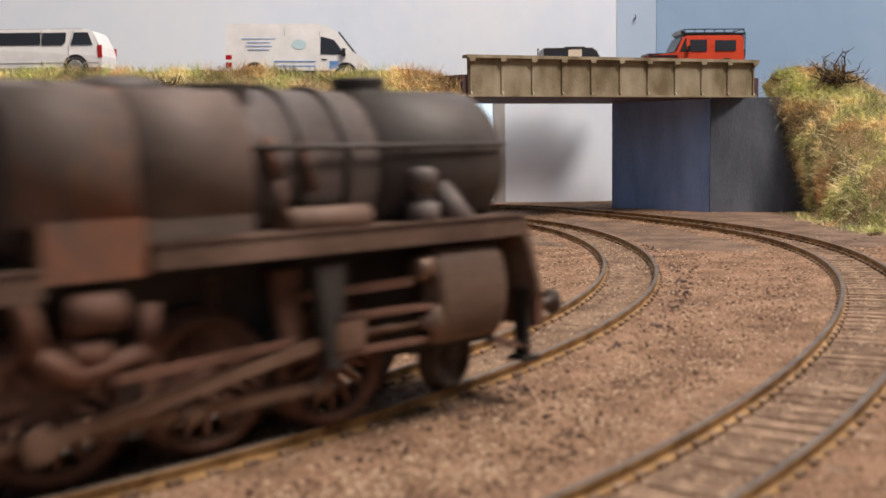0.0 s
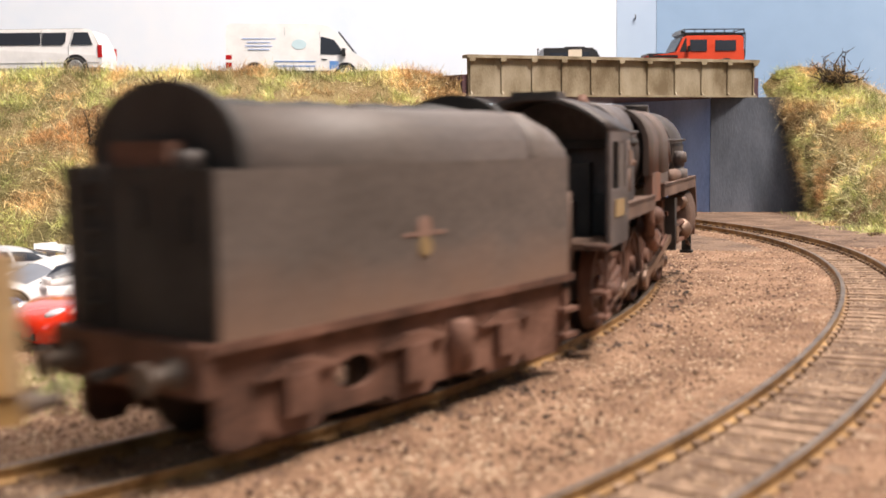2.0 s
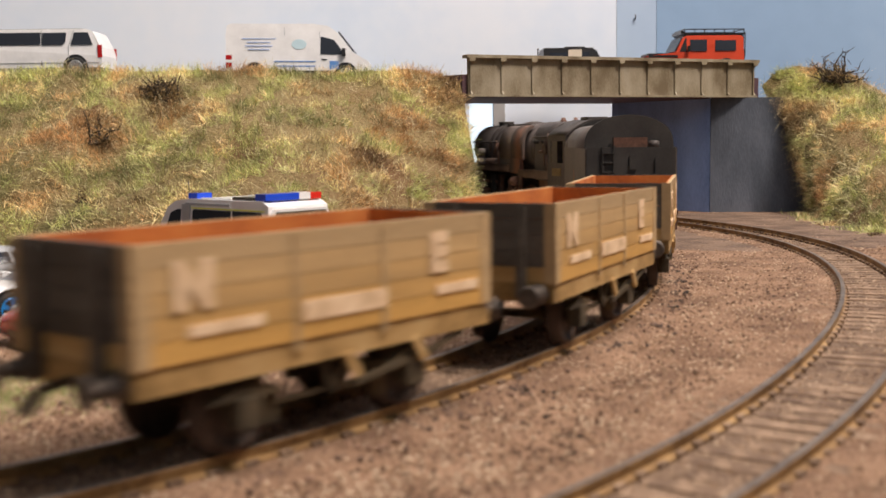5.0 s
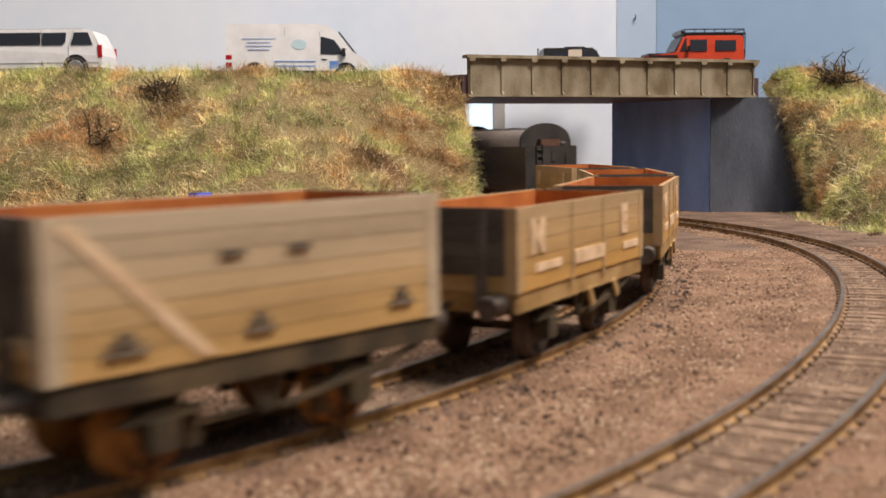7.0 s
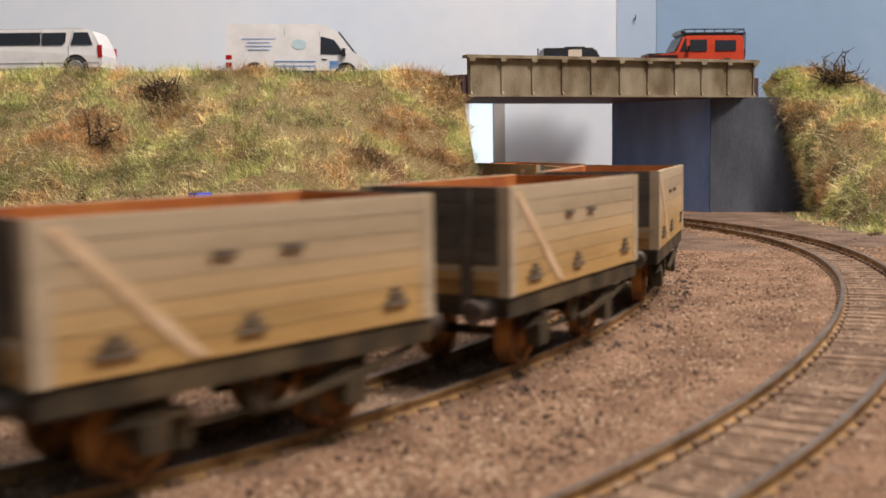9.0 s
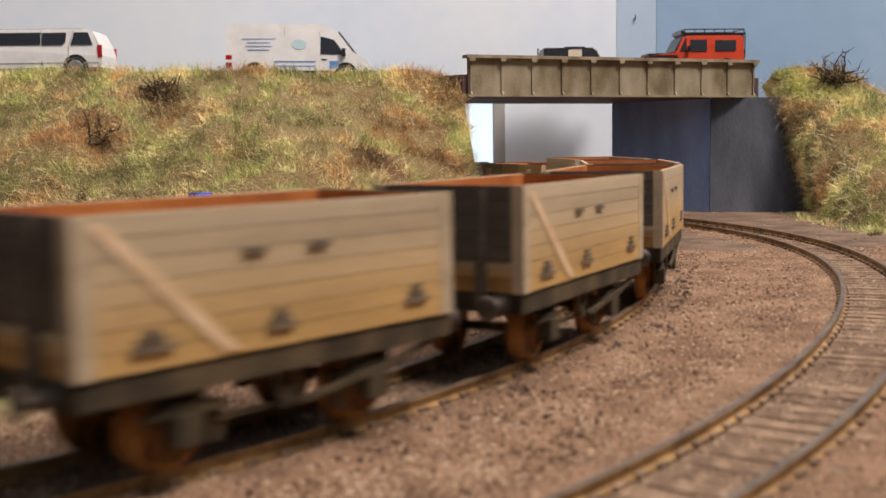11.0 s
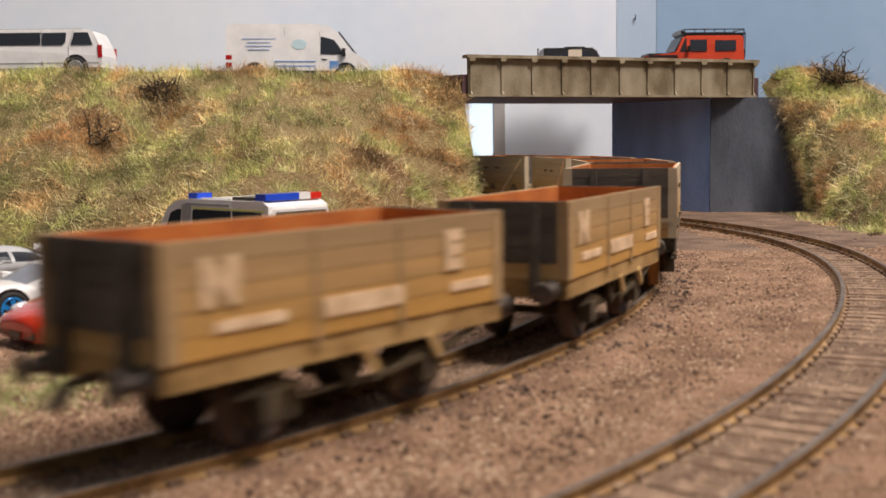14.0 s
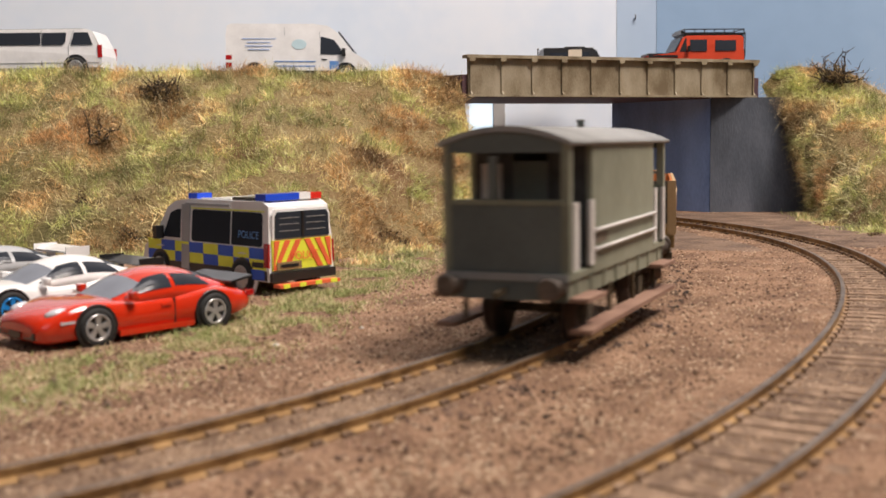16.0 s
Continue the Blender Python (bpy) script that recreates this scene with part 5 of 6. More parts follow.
M_CAR_RED = gloss("red_car_paint", (0.60, 0.03, 0.008), 0.12)
M_CAR_WHITE = gloss("white_car_paint", (0.86, 0.85, 0.84))
M_CAR_SILVER = gloss("silver_car_paint", (0.42, 0.43, 0.44))
M_CAR_BLACK = gloss("black_trim", (0.015, 0.015, 0.016), 0.35)
M_CAR_SCREEN = gloss("pale_windscreen", (0.22, 0.24, 0.28), 0.08)
M_CAR_GLASS = gloss("dark_car_window", (0.03, 0.035, 0.045), 0.06)
M_CAR_RED.node_tree.nodes["Principled BSDF"].inputs["Coat Weight"].default_value = 1.0
for glazing in (M_CAR_GLASS, M_CAR_SCREEN):
    glazing.node_tree.nodes["Principled BSDF"].inputs["Coat Weight"].default_value = 0.0
    glazing.node_tree.nodes["Principled BSDF"].inputs["Specular IOR Level"].default_value = 0.12
    glazing.node_tree.nodes["Principled BSDF"].inputs["Roughness"].default_value = 0.14
M_TYRE = plain("rubber_tyre", (0.02, 0.02, 0.02), 0.8)
M_RIM = plain("silver_rim", (0.55, 0.55, 0.55), 0.3, 0.6)
M_RIM_BLUE = plain("bright_blue_rim", (0.02, 0.28, 0.75), 0.3, 0.1)
M_LAMP_GLASS = plain("lamp_glass", (0.65, 0.68, 0.72), 0.12, 0.2)
M_TAIL = plain("red_tail_lamp", (0.42, 0.01, 0.01), 0.2)
M_POL_BLUE = plain("police_blue", (0.02, 0.11, 0.62), 0.35)
M_POL_YELLOW = plain("police_yellow", (0.85, 0.88, 0.07), 0.4)
M_POL_ORANGE = plain("chevron_orange", (0.85, 0.16, 0.06), 0.4)
M_BAR_BLUE = plain("beacon_blue", (0.02, 0.08, 0.65), 0.15)
M_BAR_RED = plain("beacon_red", (0.70, 0.03, 0.02), 0.15)
M_SIGN_BLUE = plain("sign_blue", (0.12, 0.28, 0.62), 0.5)
M_SIGN_FADED = plain("faded_sign_blue", (0.40, 0.50, 0.74), 0.5)
M_SIGN_TEAL = plain("faded_sign_teal", (0.55, 0.72, 0.78), 0.5)
M_LR_RED = gloss("orange_red_paint", (0.55, 0.065, 0.03))
M_CREAM = plain("cream_panel", (0.60, 0.52, 0.40), 0.5)


def car_wheel(t, x, y, k, r, rim, w=3.2, spokes=5):
    sh = Shape().turned((x, y - k * w, r), (0, k, 0), [(0, r * 0.8), (0.3, r * 0.97), (1.0, r), (w - 0.6, r), (w - 0.1, r * 0.94), (w, r * 0.80), (w - 0.25, r * 0.68), (w - 0.6, r * 0.66)], 24)
    wh = part("wheel", sh, M_TYRE, t)
    sh = Shape().turned((x, y - k * 0.62, r), (0, k, 0), [(0, r * 0.66), (0.06, r * 0.66)], 24)
    part("rim_back", sh, M_CAR_BLACK, wh)
    sh = Shape().turned((x, y - k * 0.6, r), (0, k, 0), [(0, r * 0.2), (0.5, r * 0.17)], 12)
    sh.turned((x, y - k * 0.58, r), (0, k, 0), [(0, r * 0.60), (0.05, r * 0.70), (0.5, r * 0.71), (0.52, r * 0.60)], 24, hollow=True)
    for i in range(spokes):
        for d in (-0.14, 0.14):
            a = 2 * math.pi * i / spokes + 0.4 + d
            sh.bar((x, y - k * 0.36, r), (x + r * 0.64 * math.cos(a), y - k * 0.36, r + r * 0.62 * math.sin(a)), 0.36, r * 0.16)
    part("rim", sh, rim, wh)


def rounded(x0, x1, w, z, n=24, p=0.45):
    """A rounded outline at height z."""
    cx, hx = (x0 + x1) / 2, (x1 - x0) / 2
    out = []
    for i in range(n):
        a = 2 * math.pi * i / n
        c, s = math.cos(a), math.sin(a)
        out.append((cx + hx * math.copysign(abs(c) ** p, c), w * math.copysign(abs(s) ** p, s), z))
    return out


def sports_car(m, paint, rim, label, wing, wing_paint):
    t = thing("sports_car", m, label, "car", "sports cars parked in a row")
    st = ((30.0, 7.8, 3.2, 5.4, 5.9), (29.4, 9.8, 2.2, 6.3, 7.0), (27.6, 11.0, 1.8, 7.3, 8.1), (24, 11.7, 1.8, 8.7, 9.1), (20, 12.1, 1.8, 9.8, 9.7), (16, 12.2, 1.8, 10.1, 10.0), (11, 12.0, 1.8, 9.6, 10.2), (4, 11.8, 1.8, 9.0, 9.9), (-6, 12.0, 1.8, 9.3, 10.2), (-13, 12.6, 1.8, 10.0, 10.4), (-18, 12.7, 1.9, 10.2, 10.4), (-23, 12.2, 2.4, 9.4, 9.8), (-27, 11.2, 3.0, 8.2, 8.8), (-29.2, 9.6, 3.6, 7.4, 7.8), (-30, 7.5, 4.4, 6.8, 7.0))
    rings = []
    for x, w, zl, zs, zt in st:
        h = [(0.0, zl), (w * 0.86, zl), (w * 0.97, zl + 0.9), (w, (zl + zs) / 2), (w * 0.985, zs - 1.2), (w * 0.92, zs - 0.2), (w * 0.78, zs + 0.15), (w * 0.5, (zs + zt) / 2 + 0.35), (0.0, zt + 0.3)]
        rings.append([(x, y, z) for y, z in h] + [(x, -y, z) for y, z in h[-2:0:-1]])
    part("body", Shape().loft(rings), paint, t)
    roof = ((12, 9.6), (9.5, 11.0), (6.5, 12.9), (3, 14.6), (-1, 15.8), (-5, 16.2), (-10, 15.8), (-15, 14.5), (-20, 12.5), (-24, 10.6), (-27, 9.0))
    belt = ((12, 8.6), (8, 10.2), (2, 10.9), (-6, 11.2), (-13, 11.0), (-20, 9.6), (-27, 7.6))

    def curve(table, x):
        xs, zs = [a for a, b in table][::-1], [b for a, b in table][::-1]
        return sum(float(np.interp(x + d, xs, zs)) for d in (-1.6, -0.8, 0, 0.8, 1.6)) / 5

    def skin(x, deg, out=0.0):
        """A point of the cabin's curved shell, deg from the roof's middle down to the belt."""
        a = radians(deg)
        h = max(0.0, math.cos(a)) ** 0.62
        return (x, (curve(belt, x) + out) * math.sin(a) * (1 - 0.2 * h * (1 - 0.4 * math.sin(a) ** 2)), 8.6 + (curve(roof, x) - 8.6 + out) * h)
    part("roof", Shape().loft([[skin(x, d) for d in np.linspace(-90, 90, 25)] for x in np.linspace(12, -27, 34)]), paint, t)

    def pane(name, rows, label="", material=M_CAR_GLASS):
        """Glass that lies on the shell: rows of (angle, first x, last x)."""
        sh = Shape()
        for out in (0.12, 0.02):
            sh.loft([[skin(x0 + (x1 - x0) * i / 12, d, out) for i in range(13)] for d, x0, x1 in rows], closed=False)
        return part(name, sh, material, t, label)
    pane("windscreen", [(d, 11.2 - abs(d) * 0.012, 3.4 - (abs(d) / 60) ** 2 * 1.2) for d in np.linspace(-62, 62, 17)], "pale tinted windscreen", M_CAR_SCREEN)
    pane("rear_window", [(d, -13.5, -21.5 + (abs(d) / 55) ** 2 * 2) for d in np.linspace(-50, 50, 13)], "dark rear window")
    for k in (-1, 1):
        pane("side_window", [(k * d, 7.8 - (78 - d) * 0.21, -5.0) for d in np.linspace(78, 46, 7)], "dark side window")
        pane("quarter_window", [(k * d, -6.2, -16.8 + (78 - d) * 0.12) for d in np.linspace(76, 48, 7)], "dark quarter window")
        for x in (16.4, -15.6):
            part("wheel_arch", Shape().turned((x, k * 12.05, 4.5), (0, k, 0), [(0, 5.4), (0.3 if x > 0 else 0.8, 5.3)], 24), M_CAR_BLACK, t)
            car_wheel(t, x, k * (13.0 if x > 0 else 13.5), k, 4.5, rim)
        part("headlamp", Shape().loft([[(24.6 + 2.6 * c * math.cos(a), k * (8.6 + 1.5 * c * math.sin(a) - 0.25 * c * math.cos(a)), 8.4 + h - 0.5 * c * math.cos(a)) for a in np.linspace(0, 2 * math.pi, 13)[:-1]] for c, h in ((1, -0.4), (0.9, 0.5), (0.4, 0.9))]), M_LAMP_GLASS, t, "clear oval headlamp")
        part("mirror", Shape().loft([rounded(5.6, 7.8, 1.3, z, 12, 0.7) for z in (9.9, 10.5, 11.3, 11.7)]), paint, t, at=place(0, k * 12.2, 0))
        part("tail_lamp", Shape().box(-29.3, -26.6, *sorted((k * 7.5, k * 11.1)), 7.0, 8.3).bevel(0.4), M_TAIL, t)
        part("intake", Shape().box(28.4, 30.0, *sorted((k * 3.4, k * 8.6)), 2.8, 4.4).bevel(0.4), M_CAR_BLACK, t)
        part("sill", Shape().box(-10, 10.5, *sorted((k * 11, k * 12.3)), 1.6, 3.0).bevel(0.4), paint, t)
        part("side_indicator", Shape().box(21, 25, *sorted((k * 11.2, k * 11.9)), 6.0, 6.6).bevel(0.2), M_LAMP_GLASS, t)
        part("door_line", Shape().box(-4.9, -4.65, *sorted((k * 11.3, k * 11.98)), 3.0, 9.0), M_CAR_BLACK, t)
        part("door_handle", Shape().box(-3.8, -1.0, *sorted((k * 11.6, k * 12.2)), 7.4, 7.9).bevel(0.15), paint, t)
    part("grille", Shape().box(29.0, 30.4, -2.6, 2.6, 2.8, 4.2).bevel(0.3), M_CAR_BLACK, t)
    if wing:
        z = 10.6 + wing
        part("rear_wing", Shape().prism([(-29.5, z + 0.9), (-22.5, z), (-22.4, z + 0.5), (-29.3, z + 1.6)], "y", -10.6, 10.6).bevel(0.15), wing_paint, t, "flat rear wing")
        for k in (-1, 1):
            part("wing_support", Shape().box(-27, -24, *sorted((k * 6, k * 6.8)), 9, z + 0.4), wing_paint, t)
            if wing > 1:
                part("end_plate", Shape().box(-30, -22, *sorted((k * 10.6, k * 11)), z - 1, z + 2), wing_paint, t)
    return t


def slab(outline, W, taper, z_belt, bev=0.8):
    """A van or box-car body: the side outline pushed across, its upper half leaning in."""
    sh = Shape().prism(outline, "y", -W / 2, W / 2)
    top = max(z for x, z in outline)
    for v in sh.bm.verts:
        if v.co.z > z_belt:
            v.co.y *= 1 - taper * (v.co.z - z_belt) / (top - z_belt)
    return sh.bevel(bev, 2, 25)


def side_panel(t, name, outline, W, taper, z_belt, top, k, material, proud=0.12, label=""):
    """A thin panel that follows the leaning side of a slab."""
    def y(z):
        return W / 2 * (1 - taper * max(0, z - z_belt) / (top - z_belt))
    sh = Shape()
    a = sh.verts([(x, k * (y(z) + proud), z) for x, z in outline])
    b = sh.verts([(x, k * (y(z) - 0.3), z) for x, z in outline])
    n = len(outline)
    sh.bm.faces.new(a)
    sh.bm.faces.new(b[::-1])
    for i in range(n):
        j = (i + 1) % n
        sh.bm.faces.new((a[i], b[i], b[j], a[j]))
    return part(name, sh, material, t, label)


def writing(t, text, size, m, material, label):
    c = bpy.data.curves.new("lettering", "FONT")
    c.body, c.size, c.extrude, c.align_x, c.align_y = text, size * MM, 0.00004, "CENTER", "CENTER"
    c.materials.append(material)
    ob = new("lettering", c)
    ob.parent = t
    ob.matrix_basis = m
    ob["label"] = label
    return ob


def rect(x0, x1, z0, z1):
    return [(x0, z0), (x1, z0), (x1, z1), (x0, z1)]


def police_van(m):
    t = thing("police_van", m, "white police van with blue and yellow checks and orange rear chevrons", "police van")
    W, H, tp, zb = 24.5, 27.6, 0.10, 13.0
    out = [(-34, 4.2), (34.4, 4.2), (34.8, 8), (33.6, 11.6), (27.5, 15.2), (20.5, 24.6), (16, 26.8), (8, 27.6), (-30, 27.6), (-33, 26.2), (-34, 14)]
    part("body", slab(out, W, tp, zb), M_CAR_WHITE, t)
    for k in (-1, 1):
        P = lambda n, o, mt, pr=0.12, lb="": side_panel(t, n, o, W, tp, zb, H, k, mt, pr, lb)
        P("lower_trim", rect(-33, 33.6, 4.4, 7.4), M_CAR_BLACK, 0.2, "dark grey lower cladding")
        for i in range(8):
            for j in range(2):
                x0 = -32.5 + i * 8.0
                P("check", rect(x0, x0 + 7.96, 7.45 + j * 3.3, 10.7 + j * 3.3), M_POL_BLUE if (i + j) % 2 else M_POL_YELLOW, 0.14)
        P("side_window", [(-30.8, 15.0), (-30.0, 14.4), (-15.4, 14.4), (-15.4, 24.4), (-29.6, 24.4), (-30.5, 23.4)], M_CAR_GLASS, 0.16, "black tinted rear side window")
        P("side_window", [(-14.6, 14.4), (5.2, 14.4), (6.0, 15.2), (6.0, 23.6), (5.2, 24.4), (-14.6, 24.4)], M_CAR_GLASS, 0.16, "black tinted sliding door window")
        P("window_edge", rect(-31.4, 6.8, 24.6, 24.95), M_POL_YELLOW, 0.16)
        P("front_window", [(12.6, 15.0), (22.6, 15.0), (18.4, 23.0), (14.2, 24.2), (12.6, 24.2)], M_CAR_GLASS, 0.16)
        P("door_pillar", rect(7.2, 11.6, 5, 25.8), M_CAR_SILVER, 0.5, "pale grey sliding door edge")
        P("door_rail", rect(-14, 10, 25.6, 26.3), M_CAR_SILVER, 0.4)
        P("blue_square", rect(-32, -25.6, 4.6, 7.6), M_POL_BLUE, 0.3)
        P("fleet_number", rect(-31.5, -26.0, 8.2, 9.8), M_CAR_BLACK, 0.2, "illegible dark number bar")
        P("tail_lamp", rect(-34.1, -31.8, 8.4, 15.4), M_TAIL, 0.3)
        for x in (24, -21):
            part("wheel_arch", Shape().turned((x, k * (W / 2 - 0.5), 5.0), (0, k, 0), [(0, 6.0), (0.66, 5.9)], 24), M_CAR_BLACK, t)
            part("arch_trim", Shape().turned((x, k * (W / 2 - 0.45), 5.2), (0, k, 0), [(0, 7.3), (0.56, 7.2)], 24), M_CAR_WHITE, t)
            car_wheel(t, x, k * (W / 2 + 0.95), k, 5.0, M_RIM, 3.2, 8)
        part("mirror", Shape().box(22, 24, *sorted((k * 12.2, k * 15)), 14.4, 18.6).bevel(0.4), M_CAR_BLACK, t)
        r = k * (W / 2 * (1 - tp * 0.45) + 0.32)
        writing(t, "POLICE", 3.2, place(-24, r, 17.6) @ pose(0, 0, 0, 90 - 4.8 * k, 0, 0) if k < 0 else place(-24, r, 17.6) @ pose(0, 0, 0, 85.2, 0, 180), M_SIGN_BLUE, "blue lettering on the dark window")
    # rear end
    part("rear_panel", Shape().box(-34.5, -33.6, -11.2, 11.2, 7.4, 16.4).bevel(0.1), M_POL_YELLOW, t, "yellow rear panel")
    for i in range(3):
        for k in (-1, 1):
            y0 = 0.6 + i * 4.0
            sh = Shape().prism([(k * y0, 16.2), (k * (y0 + 2.0), 16.2), (k * min(11, y0 + 7.0), 7.6), (k * min(11, y0 + 5.0), 7.6)], "x", -34.75, -34.45)
            part("chevron", sh, M_POL_ORANGE, t)
    part("rear_window", Shape().prism([(-10.2, 16.8), (10.2, 16.8), (10.0, 23.4), (9.2, 24.6), (-9.2, 24.6), (-10.0, 23.4)], "x", -34.75, -33).bevel(0.1), M_CAR_GLASS, t, "black tinted rear windows")
    part("window_edge", Shape().prism([(-11, 16.2), (11, 16.2), (10.8, 23.8), (9.8, 25.4), (-9.8, 25.4), (-10.8, 23.8)], "x", -34.4, -33), M_CAR_WHITE, t)
    part("door_split", Shape().box(-34.95, -34.5, -0.5, 0.5, 16.8, 24.6), M_CAR_BLACK, t)
    for z in (19, 21, 22.8):
        part("window_guard", Shape().box(-34.9, -34.6, -8.6, -1.4, z - 0.1, z + 0.1).box(-34.9, -34.6, 1.4, 8.6, z - 0.1, z + 0.1), M_RIM, t)
    writing(t, "POLICE", 3.3, place(-34.95, -0.5, 11.3) @ pose(0, 0, 0, 90, 0, -90), M_POL_ORANGE, "orange rear lettering")
    part("number_plate", Shape().box(-35.1, -34.6, 1.0, 10.0, 7.6, 9.8).bevel(0.15), M_BRASS, t, "yellow plate with an illegible bar")
    part("plate_bar", Shape().box(-35.25, -35.0, 2.2, 8.8, 8.3, 9.2), M_CAR_BLACK, t)
    part("bumper", Shape().box(-35.4, -33, -12, 12, 4.2, 6.8).bevel(0.5), M_CAR_BLACK, t)
    part("rear_step", Shape().box(-38, -35, -11.5, 11.5, 2.6, 3.6).bevel(0.2), M_POL_ORANGE, t, "orange and yellow rear step")
    for y in (-9, -3, 3, 9):
        part("step_mark", Shape().box(-38.1, -37.6, y - 1.2, y + 1.2, 2.5, 3.7), M_POL_YELLOW, t)
    # roof equipment
    part("light_bar", Shape().box(-31, -26, -2, 10.5, 27.8, 29.8).bevel(0.4), M_BAR_BLUE, t, "blue beacon of the light bar")
    part("light_bar", Shape().box(-31, -26, -6.4, -2.1, 27.8, 29.9).bevel(0.4), M_CAR_WHITE, t, "white sign box of the light bar")
    part("light_bar", Shape().box(-31, -26, -10.6, -6.5, 27.8, 29.8).bevel(0.4), M_BAR_RED, t, "red beacon of the light bar")
    part("roof_box", Shape().box(-24, -13, 3, 9.5, 27.5, 28.6).bevel(0.3), M_CAR_BLACK, t)
    part("beacon", Shape().box(6, 11, 4, 9.5, 27.5, 29.3).bevel(0.4), M_BAR_BLUE, t, "blue front roof beacon")
    part("aerial", Shape().rod((14, 7, 27), (14.5, 7, 33), 0.15, 5), M_CAR_BLACK, t)
    part("roof_rib", Shape().box(-12, 4, 8.6, 9.2, 27.4, 28.0).box(-12, 4, -9.2, -8.6, 27.4, 28.0), M_CAR_WHITE, t)
    part("windscreen", Shape().prism([(27.2, 15.6), (27.8, 15.9), (20.9, 25.0), (20.3, 24.7)], "y", -10.2, 10.2), M_CAR_GLASS, t)
    return t


def white_van(m):
    t = thing("delivery_van", m, "white high-roof delivery van with faded blue lettering bars", "van")
    W, H, tp, zb = 25.0, 32.4, 0.10, 14.0
    out = [(-40, 4.6), (40.4, 4.6), (41, 8.6), (39.4, 11.8), (31, 16.6), (22.5, 27.6), (17, 31.2), (9, 32.4), (-37, 32.4), (-39.4, 31.2), (-40, 26)]
    part("body", slab(out, W, tp, zb), M_CAR_WHITE, t)
    for k in (-1, 1):
        P = lambda n, o, mt, pr=0.12, lb="": side_panel(t, n, o, W, tp, zb, H, k, mt, pr, lb)
        P("front_window", [(13.0, 15.4), (26.6, 15.2), (20.6, 23.4), (14.4, 25.2), (13.0, 25.2)], M_CAR_GLASS, 0.14, "dark cab side window")
        for x0, x1, z in ((-31, -12, 23.8), (-28, -15, 21.8), (-29, -14, 19.8), (-27.5, -15.5, 17.8)):
            P("lettering_bar", rect(x0, x1, z, z + 0.5), M_SIGN_FADED, 0.13, "illegible faded blue lettering bar")
        for x0, x1, z in ((-11, 4, 8.6), (-11, 4, 11.2)):
            P("lettering_bar", rect(x0 - 2, x1 + 6, z, z + 0.6), M_SIGN_BLUE, 0.13)
        P("emblem", [(1 + 4.2 * math.cos(a), 21 + 2.8 * math.sin(a)) for a in np.linspace(0, 2 * math.pi, 13)[:-1]], M_SIGN_TEAL, 0.13, "pale blue-green oval emblem")
        P("blue_square", rect(18, 23, 7.4, 11.8), M_SIGN_BLUE, 0.13, "blue square sign")
        P("tail_lamp", rect(-39.9, -36.6, 8, 15), M_TAIL, 0.25)
        P("tail_lamp_band", rect(-39.95, -36.5, 10.8, 12.4), M_CAR_WHITE, 0.3)
        P("rub_strip", rect(-36, 32, 5.6, 6.4), M_CAR_BLACK, 0.25)
        P("door_line", rect(12.2, 12.5, 6, 28), M_CAR_SILVER, 0.1)
        P("door_line", rect(-7.2, -6.9, 6, 30), M_CAR_SILVER, 0.1)
        P("door_handle", rect(13.5, 16.5, 12.4, 13.0), M_CAR_BLACK, 0.25)
        for x in (27, -24):
            part("wheel_arch", Shape().turned((x, k * (W / 2 - 0.5), 5.0), (0, k, 0), [(0, 6.2), (0.6, 6.1)], 24), M_CAR_BLACK, t)
            car_wheel(t, x, k * (W / 2 + 0.85), k, 4.8, M_RIM, 3.2, 6)
        part("mirror", Shape().box(25, 27, *sorted((k * 12.4, k * 15)), 14.4, 18.6).bevel(0.4), M_CAR_BLACK, t)
    part("windscreen", Shape().prism([(31.0, 17.2), (31.6, 17.6), (23.2, 28.2), (22.6, 27.8)], "y", -10.4, 10.4), M_CAR_GLASS, t)
    return t


